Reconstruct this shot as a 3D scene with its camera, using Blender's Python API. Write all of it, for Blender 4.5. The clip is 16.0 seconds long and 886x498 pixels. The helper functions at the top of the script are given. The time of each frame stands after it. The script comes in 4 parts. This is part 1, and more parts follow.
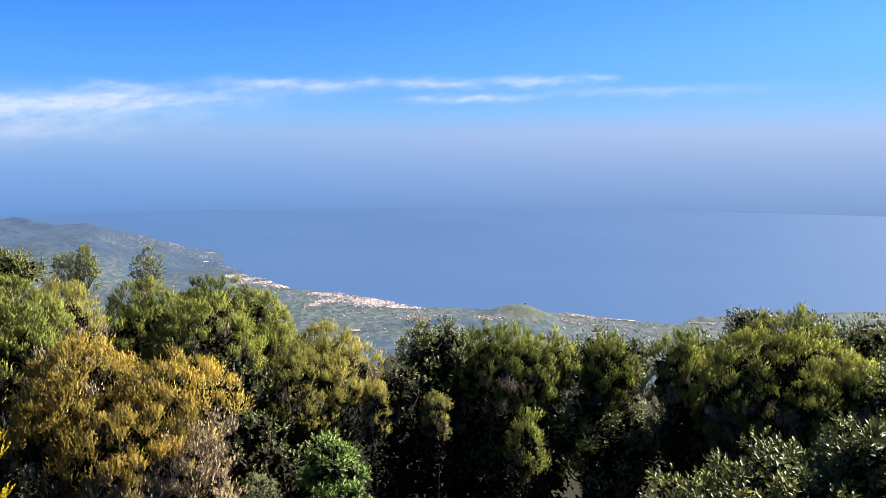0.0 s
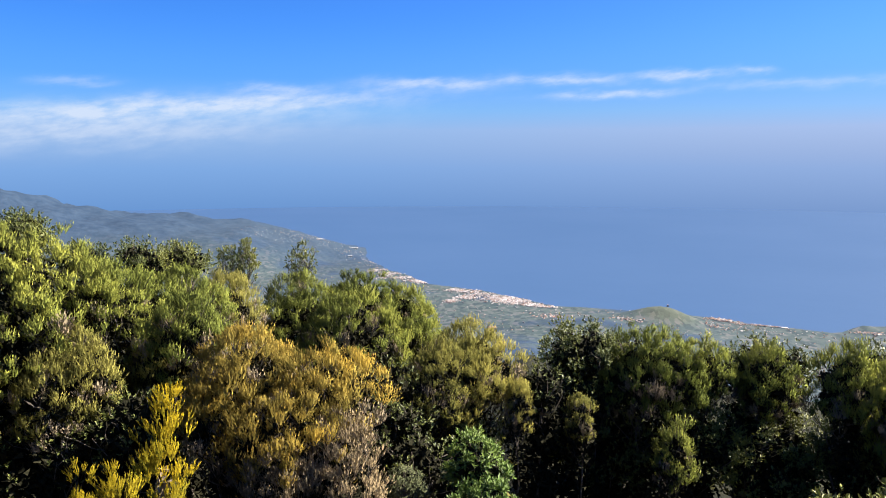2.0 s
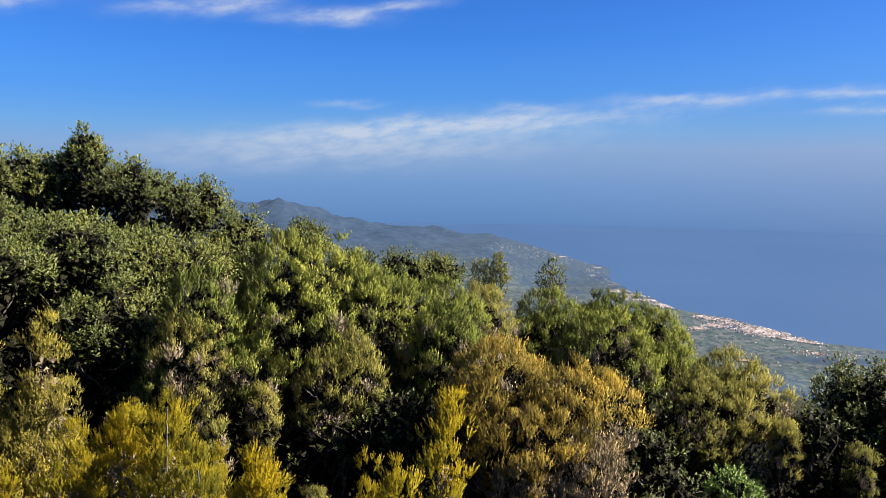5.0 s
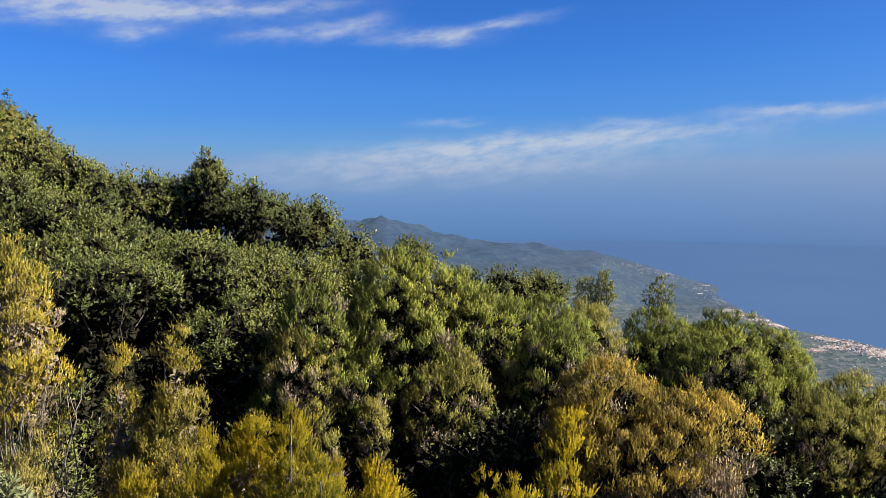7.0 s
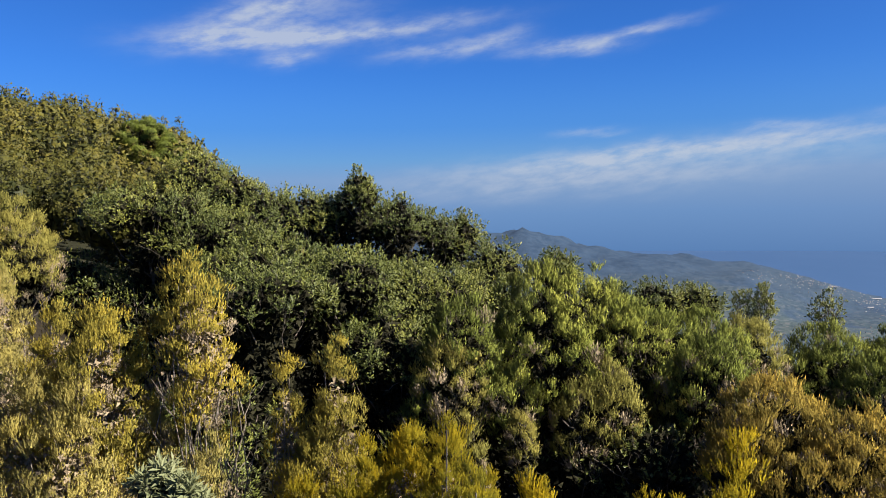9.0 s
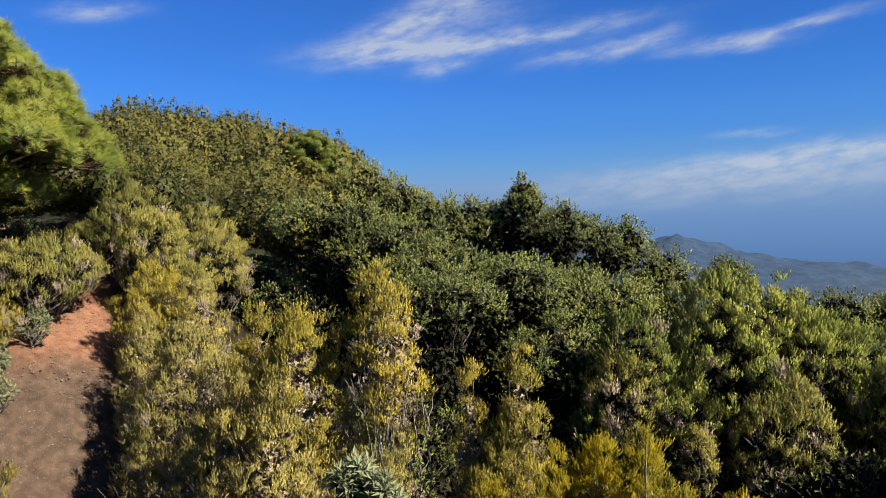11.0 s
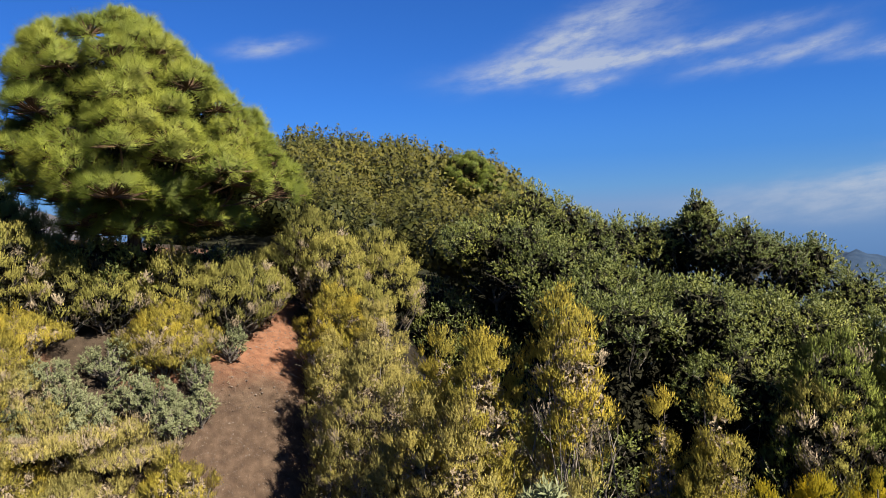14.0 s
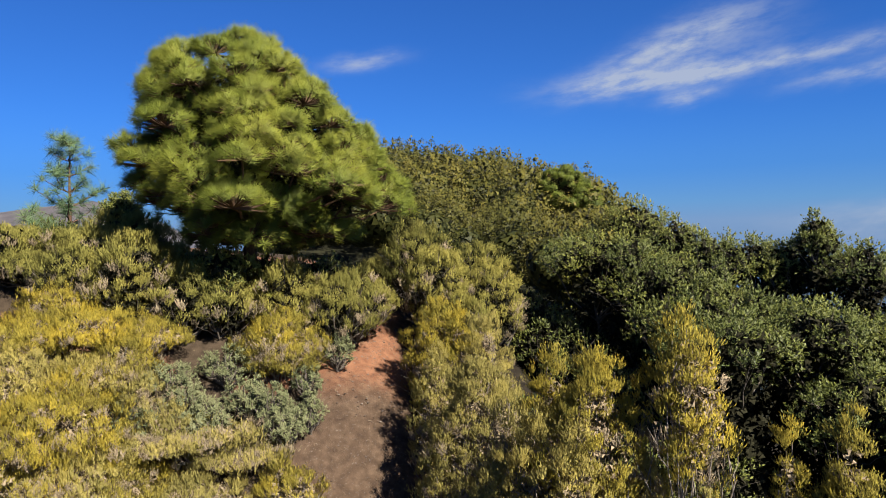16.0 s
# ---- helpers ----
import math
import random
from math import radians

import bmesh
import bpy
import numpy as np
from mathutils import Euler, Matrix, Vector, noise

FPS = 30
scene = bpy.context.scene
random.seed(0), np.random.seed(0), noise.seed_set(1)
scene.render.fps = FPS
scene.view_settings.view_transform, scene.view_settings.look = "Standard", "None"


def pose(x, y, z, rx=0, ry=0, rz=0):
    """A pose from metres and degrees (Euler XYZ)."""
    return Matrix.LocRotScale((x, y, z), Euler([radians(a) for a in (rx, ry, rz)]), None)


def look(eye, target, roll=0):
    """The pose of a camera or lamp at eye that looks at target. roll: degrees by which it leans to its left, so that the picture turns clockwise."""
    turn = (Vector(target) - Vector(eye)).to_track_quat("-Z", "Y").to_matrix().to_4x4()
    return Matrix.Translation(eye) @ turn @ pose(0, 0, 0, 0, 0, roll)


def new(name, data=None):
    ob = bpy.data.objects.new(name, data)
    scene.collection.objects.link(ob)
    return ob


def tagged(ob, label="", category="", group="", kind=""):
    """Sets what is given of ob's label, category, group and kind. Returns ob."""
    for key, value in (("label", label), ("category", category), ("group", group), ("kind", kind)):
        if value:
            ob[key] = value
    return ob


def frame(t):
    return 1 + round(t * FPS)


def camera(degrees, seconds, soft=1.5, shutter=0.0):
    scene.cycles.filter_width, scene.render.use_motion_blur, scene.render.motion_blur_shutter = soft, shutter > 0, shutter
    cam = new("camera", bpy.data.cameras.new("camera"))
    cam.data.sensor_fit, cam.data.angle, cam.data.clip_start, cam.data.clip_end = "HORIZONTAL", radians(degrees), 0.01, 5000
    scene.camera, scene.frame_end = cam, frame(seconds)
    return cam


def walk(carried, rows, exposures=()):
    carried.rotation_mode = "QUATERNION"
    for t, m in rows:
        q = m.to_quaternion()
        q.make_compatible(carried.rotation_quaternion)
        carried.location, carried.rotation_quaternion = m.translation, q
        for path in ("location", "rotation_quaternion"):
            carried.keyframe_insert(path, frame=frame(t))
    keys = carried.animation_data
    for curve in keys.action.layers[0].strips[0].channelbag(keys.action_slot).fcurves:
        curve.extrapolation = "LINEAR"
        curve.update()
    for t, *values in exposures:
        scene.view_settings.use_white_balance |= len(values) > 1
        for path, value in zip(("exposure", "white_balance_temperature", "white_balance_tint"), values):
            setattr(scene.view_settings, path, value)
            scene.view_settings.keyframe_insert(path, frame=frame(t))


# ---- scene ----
cam = camera(60.6, 16.0, soft=0.5)
EXPOSURES = [(0.0, 2.23), (2.0, 2.16), (4.0, 1.96), (6.5, 1.71), (9.0, 1.67), (12.5, 1.64), (16.0, 1.58)]
PATH = [
    (0, (0.036, 0.108, 0.369), (0.036, 2.095, 0.142), 0.1),
    (0.5, (0.003, 0.133, 0.365), (-0.068, 2.119, 0.138), 0.0),
    (1, (-0.032, 0.165, 0.354), (-0.196, 2.145, 0.126), -0.1),
    (1.5, (-0.053, 0.161, 0.358), (-0.316, 2.13, 0.126), -0.2),
    (2, (-0.075, 0.14, 0.365), (-0.435, 2.093, 0.132), -0.1),
    (2.5, (-0.08, 0.141, 0.355), (-0.531, 2.076, 0.121), 0.0),
    (3, (-0.121, 0.138, 0.36), (-0.675, 2.046, 0.127), 0.2),
    (3.5, (-0.155, 0.145, 0.351), (-0.822, 2.016, 0.121), 0.2),
    (4, (-0.185, 0.131, 0.346), (-0.956, 1.964, 0.13), 0.4),
    (6.3, (-0.243, 0.06, 0.355), (-1.352, 1.716, 0.194), 0.1),
    (6.5, (-0.238, 0.048, 0.355), (-1.359, 1.697, 0.198), 0.0),
    (7, (-0.259, 0.021, 0.368), (-1.441, 1.628, 0.223), -0.1),
    (7.5, (-0.294, 0.031, 0.361), (-1.573, 1.563, 0.227), -0.5),
    (8, (-0.312, 0.025, 0.363), (-1.652, 1.504, 0.238), -0.8),
    (8.5, (-0.302, 0.001, 0.371), (-1.7, 1.427, 0.256), -1.0),
    (9, (-0.3, -0.025, 0.374), (-1.761, 1.337, 0.265), -1.2),
    (9.5, (-0.313, -0.063, 0.386), (-1.842, 1.222, 0.281), -1.4),
    (10, (-0.417, -0.177, 0.398), (-1.998, 1.044, 0.301), -1.2),
    (10.2, (-0.415, -0.21, 0.394), (-2.023, 0.977, 0.299), -1.2),
    (12.3, (-0.49, -0.316, 0.426), (-2.292, 0.549, 0.368), -2.1),
    (12.5, (-0.498, -0.353, 0.432), (-2.314, 0.484, 0.377), -2.1),
    (13, (-0.518, -0.391, 0.449), (-2.355, 0.399, 0.403), -2.2),
    (13.5, (-0.524, -0.413, 0.455), (-2.378, 0.336, 0.42), -2.3),
    (14, (-0.543, -0.473, 0.455), (-2.417, 0.225, 0.433), -2.2),
    (14.5, (-0.567, -0.52, 0.461), (-2.458, 0.133, 0.45), -2.1),
    (15, (-0.573, -0.581, 0.488), (-2.483, 0.014, 0.485), -1.8),
    (15.5, (-0.58, -0.633, 0.487), (-2.504, -0.089, 0.497), -1.4),
    (16, (-0.584, -0.686, 0.492), (-2.527, -0.21, 0.509), -1.0),
]
walk(cam, [(t, look(eye, target, roll)) for t, eye, target, roll in PATH], EXPOSURES)

# ---- world, sun ----
SUN_AZ, SUN_EL = -66.0, 41.0          # degrees; azimuth counted to the left of the first view
SEA = -300.0                          # sea level under the lookout


def unit(az, el):
    a, e = radians(az), radians(el)
    return Vector((-math.sin(a) * math.cos(e), math.cos(a) * math.cos(e), math.sin(e)))


class Nodes:
    """Short hand for building a node tree."""

    def __init__(self, tree):
        self.tree = tree
        tree.nodes.clear()

    def add(self, kind, ins=(), **props):
        n = self.tree.nodes.new(kind)
        for k, v in props.items():
            setattr(n, k, v)
        for key, v in (ins.items() if isinstance(ins, dict) else enumerate(ins)):
            self.put(n.inputs[key], v)
        return n

    def put(self, socket, v):
        if v is None:
            return
        if isinstance(v, bpy.types.Node):
            v = next(o for o in v.outputs if o.enabled)
        if isinstance(v, bpy.types.NodeSocket):
            self.tree.links.new(v, socket)
        else:
            socket.default_value = v

    def math(self, op, a, b=0.0, c=0.0):
        return self.add("ShaderNodeMath", (a, b, c), operation=op).outputs[0]

    def mix(self, f, a, b, blend="MIX"):
        n = self.add("ShaderNodeMix", data_type="RGBA", blend_type=blend)
        for key, v in ((0, f), (6, a), (7, b)):
            self.put(n.inputs[key], v)
        return n.outputs[2]

    def span(self, v, a, b, lo=0.0, hi=1.0, smooth=True):
        return self.add("ShaderNodeMapRange", (v, a, b, lo, hi), interpolation_type="SMOOTHSTEP" if smooth else "LINEAR").outputs[0]

    def ramp(self, f, stops):
        n = self.add("ShaderNodeValToRGB", (f,))
        e = n.color_ramp.elements
        while len(e) < len(stops):
            e.new(0.5)
        for el, (p, c) in zip(e, stops):
            el.position, el.color = p, (*c, 1)
        return n.outputs[0]

    def noise(self, vec, scale, detail=3.0, rough=0.55, out=0):
        return self.add("ShaderNodeTexNoise", {"Vector": vec, "Scale": scale, "Detail": detail, "Roughness": rough}).outputs[out]


def make_world():
    world = bpy.data.worlds.new("sky")
    scene.world = world
    world.use_nodes = True
    n = Nodes(world.node_tree)
    sky = n.add("ShaderNodeTexSky", sky_type="NISHITA", sun_disc=False, sun_elevation=radians(SUN_EL),
                sun_rotation=radians(-SUN_AZ), altitude=900.0, air_density=1.0, dust_density=0.6, ozone_density=2.0)
    d = n.add("ShaderNodeTexCoord").outputs["Generated"]
    x, y, z = n.add("ShaderNodeSeparateXYZ", (d,)).outputs
    el = n.math("MULTIPLY", n.math("ARCSINE", z), 180 / math.pi)
    az = n.math("MULTIPLY", n.math("ARCTAN2", n.math("MULTIPLY", x, -1.0), y), 180 / math.pi)
    # sea haze lying along the horizon
    haze = n.ramp(n.span(el, -9.0, 6.0, smooth=False), HAZE)
    col = n.mix(n.math("MULTIPLY", n.span(el, 0.0, 11.0, 1.0, 0.0), 0.92), n.mix(1.0, sky, SKY_TINT, "MULTIPLY"), haze)
    # the air is warmer on the sun's side
    col = n.mix(1.0, col, n.mix(n.span(az, -28.0, 34.0), (1.19, 1.02, 0.97, 1), (0.90, 1.0, 1.04, 1)), "MULTIPLY")
    # thin cirrus: streaks of (azimuth, height, half length, half thickness, slope, weight)
    u = n.add("ShaderNodeCombineXYZ", (n.math("MULTIPLY", az, 0.17), n.math("ADD", n.math("MULTIPLY", el, 0.5), n.math("MULTIPLY", az, 0.06)), 0.0)).outputs[0]
    wob = n.math("SUBTRACT", n.noise(u, 1.6, 4.0), 0.5)
    total = 0.0
    for a, e, la, le, slope, w in CIRRUS:
        da = n.math("SUBTRACT", az, a)
        de = n.math("SUBTRACT", n.math("SUBTRACT", el, e), n.math("MULTIPLY", da, slope))
        de = n.math("ADD", de, n.math("MULTIPLY", wob, 1.2))
        q = n.math("ADD", n.math("POWER", n.math("ABSOLUTE", n.math("DIVIDE", da, la)), 2.5), n.math("POWER", n.math("ABSOLUTE", n.math("DIVIDE", de, le)), 2.0))
        total = n.math("ADD", total, n.math("MULTIPLY", n.math("EXPONENT", n.math("MULTIPLY", q, -1.0)), w))
    fibre = n.span(n.noise(u, 2.4, 8.0, 0.58), 0.25, 0.72)
    cover = n.math("MINIMUM", n.math("MULTIPLY", total, n.math("ADD", n.math("MULTIPLY", fibre, 0.8), 0.25)), 0.78)
    col = n.mix(cover, col, CLOUD)
    back = n.add("ShaderNodeBackground", (col, SKY_STRENGTH))
    n.add("ShaderNodeOutputWorld", (back,))


SKY_STRENGTH = 0.06
SKY_TINT = (0.13, 0.325, 0.68, 1)
CLOUD = (2.85, 3.15, 3.68, 1)
HAZE = [(0.0, (0.463, 0.928, 1.970)), (0.367, (0.635, 1.185, 2.400)), (0.56, (0.900, 1.510, 2.800)), (0.747, (1.330, 1.830, 2.930)), (0.84, (1.013, 1.875, 3.150)), (1.0, (0.600, 1.500, 3.300))]
CIRRUS = [(30, 3.7, 15, 0.7, -0.07, 0.8), (36, 1.7, 14, 1.0, -0.04, 0.3), (31, 2.8, 16, 1.2, -0.07, 0.3), (36, 5.3, 2.4, 0.28, -0.04, 0.4), (23, 5.1, 3.0, 0.3, 0.0, 0.4), (-11.6, 6.1, 1.2, 0.2, 0.1, 0.45), (11, 5.6, 4.5, 0.35, 0.0, 0.7), (2, 5.8, 4.5, 0.35, 0.02, 0.7),
          (-2, 4.7, 4.5, 0.28, -0.02, 0.7), (-7, 5.9, 3.5, 0.3, 0.0, 0.7), (-15, 5.1, 7, 0.3, 0.0, 0.35),
          (61, 12.3, 6.5, 0.85, -0.06, 0.8), (51, 13.0, 7.5, 0.6, -0.09, 0.7), (60.5, 14.1, 4.6, 1.1, -0.34, 0.6), (56, 15.6, 4.2, 1.2, -0.2, 0.45), (57, 13.6, 6.0, 1.3, -0.1, 0.25),
          (58, 10.95, 1.9, 0.45, -0.14, 0.7), (46.5, 11.6, 4.6, 0.55, -0.08, 0.65), (42.3, 12.4, 2.0, 0.45, -0.16, 0.5), (37.5, 11.35, 4.0, 0.45, -0.04, 0.65),
          (33, 12.2, 4.0, 0.35, -0.16, 0.6), (82, 14.4, 2.8, 0.5, -0.12, 0.6)]
make_world()
sun = new("sun", bpy.data.lights.new("sun", "SUN"))
sun.data.energy, sun.data.angle, sun.data.color = 5.0, radians(0.55), (1.0, 0.94, 0.84)
sun.matrix_world = look(unit(SUN_AZ, SUN_EL) * 50, (0, 0, 0))


# ---- materials ----
def material(name):
    m = bpy.data.materials.new(name)
    m.use_nodes = True
    return m, Nodes(m.node_tree)


def finish(n, col, rough=0.6, bump=None, strength=0.4, dist=0.02, spec=0.4):
    b = n.add("ShaderNodeBsdfPrincipled", {"Base Color": col, "Roughness": rough, "Specular IOR Level": spec})
    if bump is not None:
        n.put(b.inputs["Normal"], n.add("ShaderNodeBump", {"Strength": strength, "Distance": dist, "Height": bump}).outputs[0])
    n.add("ShaderNodeOutputMaterial", (b,))
    return b


def leaf_material(name, stops, rough=0.8, glow=0.24, patch=1.1, spec=0.06, fluffy=0.9):
    """Foliage: colour varies from leaf to leaf, in patches over the crown, from plant to plant and towards the young
    tips, with far crowns' painted shade at the low end; some light passes through.
    """
    m, n = material(name)
    pos = n.add("ShaderNodeNewGeometry")
    isl = pos.outputs["Random Per Island"]
    big = n.noise(pos.outputs["Position"], patch, 3.0)
    f = n.math("ADD", n.math("ADD", n.math("MULTIPLY", isl, 0.12), n.math("MULTIPLY", n.math("SUBTRACT", big, 0.5), 1.2)), 0.34)
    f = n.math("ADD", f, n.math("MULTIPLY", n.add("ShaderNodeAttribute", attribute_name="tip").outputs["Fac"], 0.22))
    f = n.math("ADD", f, n.math("MULTIPLY", n.math("SUBTRACT", n.add("ShaderNodeObjectInfo").outputs["Random"], 0.5), 0.25))
    col = n.ramp(f, stops)
    b = n.add("ShaderNodeBsdfPrincipled", {"Base Color": col, "Roughness": rough, "Specular IOR Level": spec})
    # needles finer than they are built scatter light round the sprig: ease the facing of each one towards that of its sprig
    way = n.add("ShaderNodeVectorMath", (n.add("ShaderNodeAttribute", attribute_name="facing").outputs["Vector"], (fluffy, fluffy, fluffy)), operation="MULTIPLY").outputs[0]
    own = n.add("ShaderNodeVectorMath", (pos.outputs["Normal"], (1 - fluffy, 1 - fluffy, 1 - fluffy)), operation="MULTIPLY").outputs[0]
    way = n.add("ShaderNodeVectorMath", (n.add("ShaderNodeVectorMath", (way, own), operation="ADD").outputs[0],), operation="NORMALIZE").outputs[0]
    n.put(b.inputs["Normal"], way)
    tr = n.add("ShaderNodeBsdfTranslucent", (col,))
    n.add("ShaderNodeOutputMaterial", (n.add("ShaderNodeMixShader", (glow, b, tr)),))
    return m


LEAF = {
    "green": leaf_material("heath_green", [(0.1, (0.071, 0.091, 0.019)), (0.5, (0.167, 0.188, 0.037)), (0.9, (0.293, 0.291, 0.05))], glow=0.15),
    "olive": leaf_material("heath_olive", [(0.1, (0.126, 0.127, 0.033)), (0.5, (0.255, 0.232, 0.058)), (0.9, (0.38, 0.322, 0.074))], glow=0.36),
    "yellow": leaf_material("heath_yellow", [(0.1, (0.154, 0.137, 0.037)), (0.5, (0.347, 0.281, 0.048)), (0.9, (0.536, 0.383, 0.038))], glow=0.36, patch=2.2),
    "lemon": leaf_material("heath_lemon", [(0.1, (0.124, 0.127, 0.021)), (0.5, (0.32, 0.263, 0.021)), (0.9, (0.559, 0.378, 0.012))], glow=0.44, patch=2.2),
    "gold": leaf_material("heath_gold", [(0.1, (0.145, 0.126, 0.03)), (0.5, (0.321, 0.236, 0.052)), (0.9, (0.505, 0.327, 0.047))], glow=0.32, patch=2.0),
    "sage": leaf_material("sage_leaf", [(0.1, (0.085, 0.095, 0.04)), (0.5, (0.160, 0.170, 0.080)), (0.9, (0.27, 0.27, 0.145))], 0.6, 0.2, 3.0, 0.2, fluffy=0.2),
    "dry": leaf_material("heath_dry", [(0.1, (0.091, 0.073, 0.047)), (0.5, (0.195, 0.151, 0.096)), (0.9, (0.338, 0.26, 0.163))], 0.85, 0.1, fluffy=0.6),
    "tan": leaf_material("heath_tan", [(0.1, (0.186, 0.171, 0.056)), (0.5, (0.351, 0.294, 0.088)), (0.9, (0.486, 0.389, 0.1))], glow=0.36, patch=2.0),
    "dead": leaf_material("heath_dead", [(0.1, (0.15, 0.112, 0.062)), (0.5, (0.293, 0.217, 0.12)), (0.9, (0.465, 0.338, 0.173))], 0.85, 0.1, fluffy=0.7),
    "laurel": leaf_material("laurel_leaf", [(0.1, (0.028, 0.038, 0.009)), (0.5, (0.081, 0.093, 0.021)), (0.9, (0.194, 0.186, 0.031))], 0.45, 0.1, spec=0.22, fluffy=0.3),
    "fresh": leaf_material("fresh_leaf", [(0.1, (0.038, 0.064, 0.013)), (0.5, (0.085, 0.130, 0.024)), (0.9, (0.17, 0.22, 0.042))], 0.45, 0.15, spec=0.15, fluffy=0.35),
    "grey": leaf_material("rockrose_leaf", [(0.1, (0.058, 0.065, 0.031)), (0.5, (0.129, 0.137, 0.065)), (0.9, (0.204, 0.202, 0.102))], 0.75, 0.15, 3.0, 0.06, fluffy=0.35),
    "pine": leaf_material("pine_needle", [(0.1, (0.047, 0.064, 0.011)), (0.5, (0.124, 0.146, 0.019)), (0.9, (0.235, 0.234, 0.031))], 0.5, 0.12, spec=0.12, fluffy=0.65),
    "blue": leaf_material("young_pine_needle", [(0.1, (0.045, 0.080, 0.04)), (0.5, (0.095, 0.145, 0.062)), (0.9, (0.16, 0.21, 0.085))], 0.5, 0.2, fluffy=0.5),
    "wood": leaf_material("far_wood", [(0.1, (0.021, 0.024, 0.006)), (0.5, (0.06, 0.057, 0.01)), (0.9, (0.134, 0.109, 0.019))], 0.6, 0.1, 0.25, spec=0.15, fluffy=0.6),
}


def bark_material(name, a, b):
    m, n = material(name)
    p = n.add("ShaderNodeNewGeometry").outputs["Position"]
    st = n.add("ShaderNodeMapping", {"Vector": p, "Scale": (60, 60, 12)}).outputs[0]
    f = n.noise(st, 1.0, 5.0)
    finish(n, n.ramp(f, [(0.3, a), (0.7, b)]), 0.9, f, 0.6, 0.01, 0.08)
    return m


BARK = bark_material("bark", (0.045, 0.036, 0.028), (0.150, 0.128, 0.105))
# inner twigs, near-black because the shade inside crowns is put into the colour
INNER_SHADE = bark_material("inner_growth", (0.008, 0.008, 0.004), (0.026, 0.024, 0.012))
DRY_INNER = bark_material("dry_inner_growth", (0.120, 0.094, 0.058), (0.290, 0.220, 0.140))
TWIGS = bark_material("twig_bark", (0.075, 0.060, 0.048), (0.230, 0.195, 0.160))
PINE_BARK = bark_material("pine_bark", (0.045, 0.026, 0.017), (0.150, 0.090, 0.056))


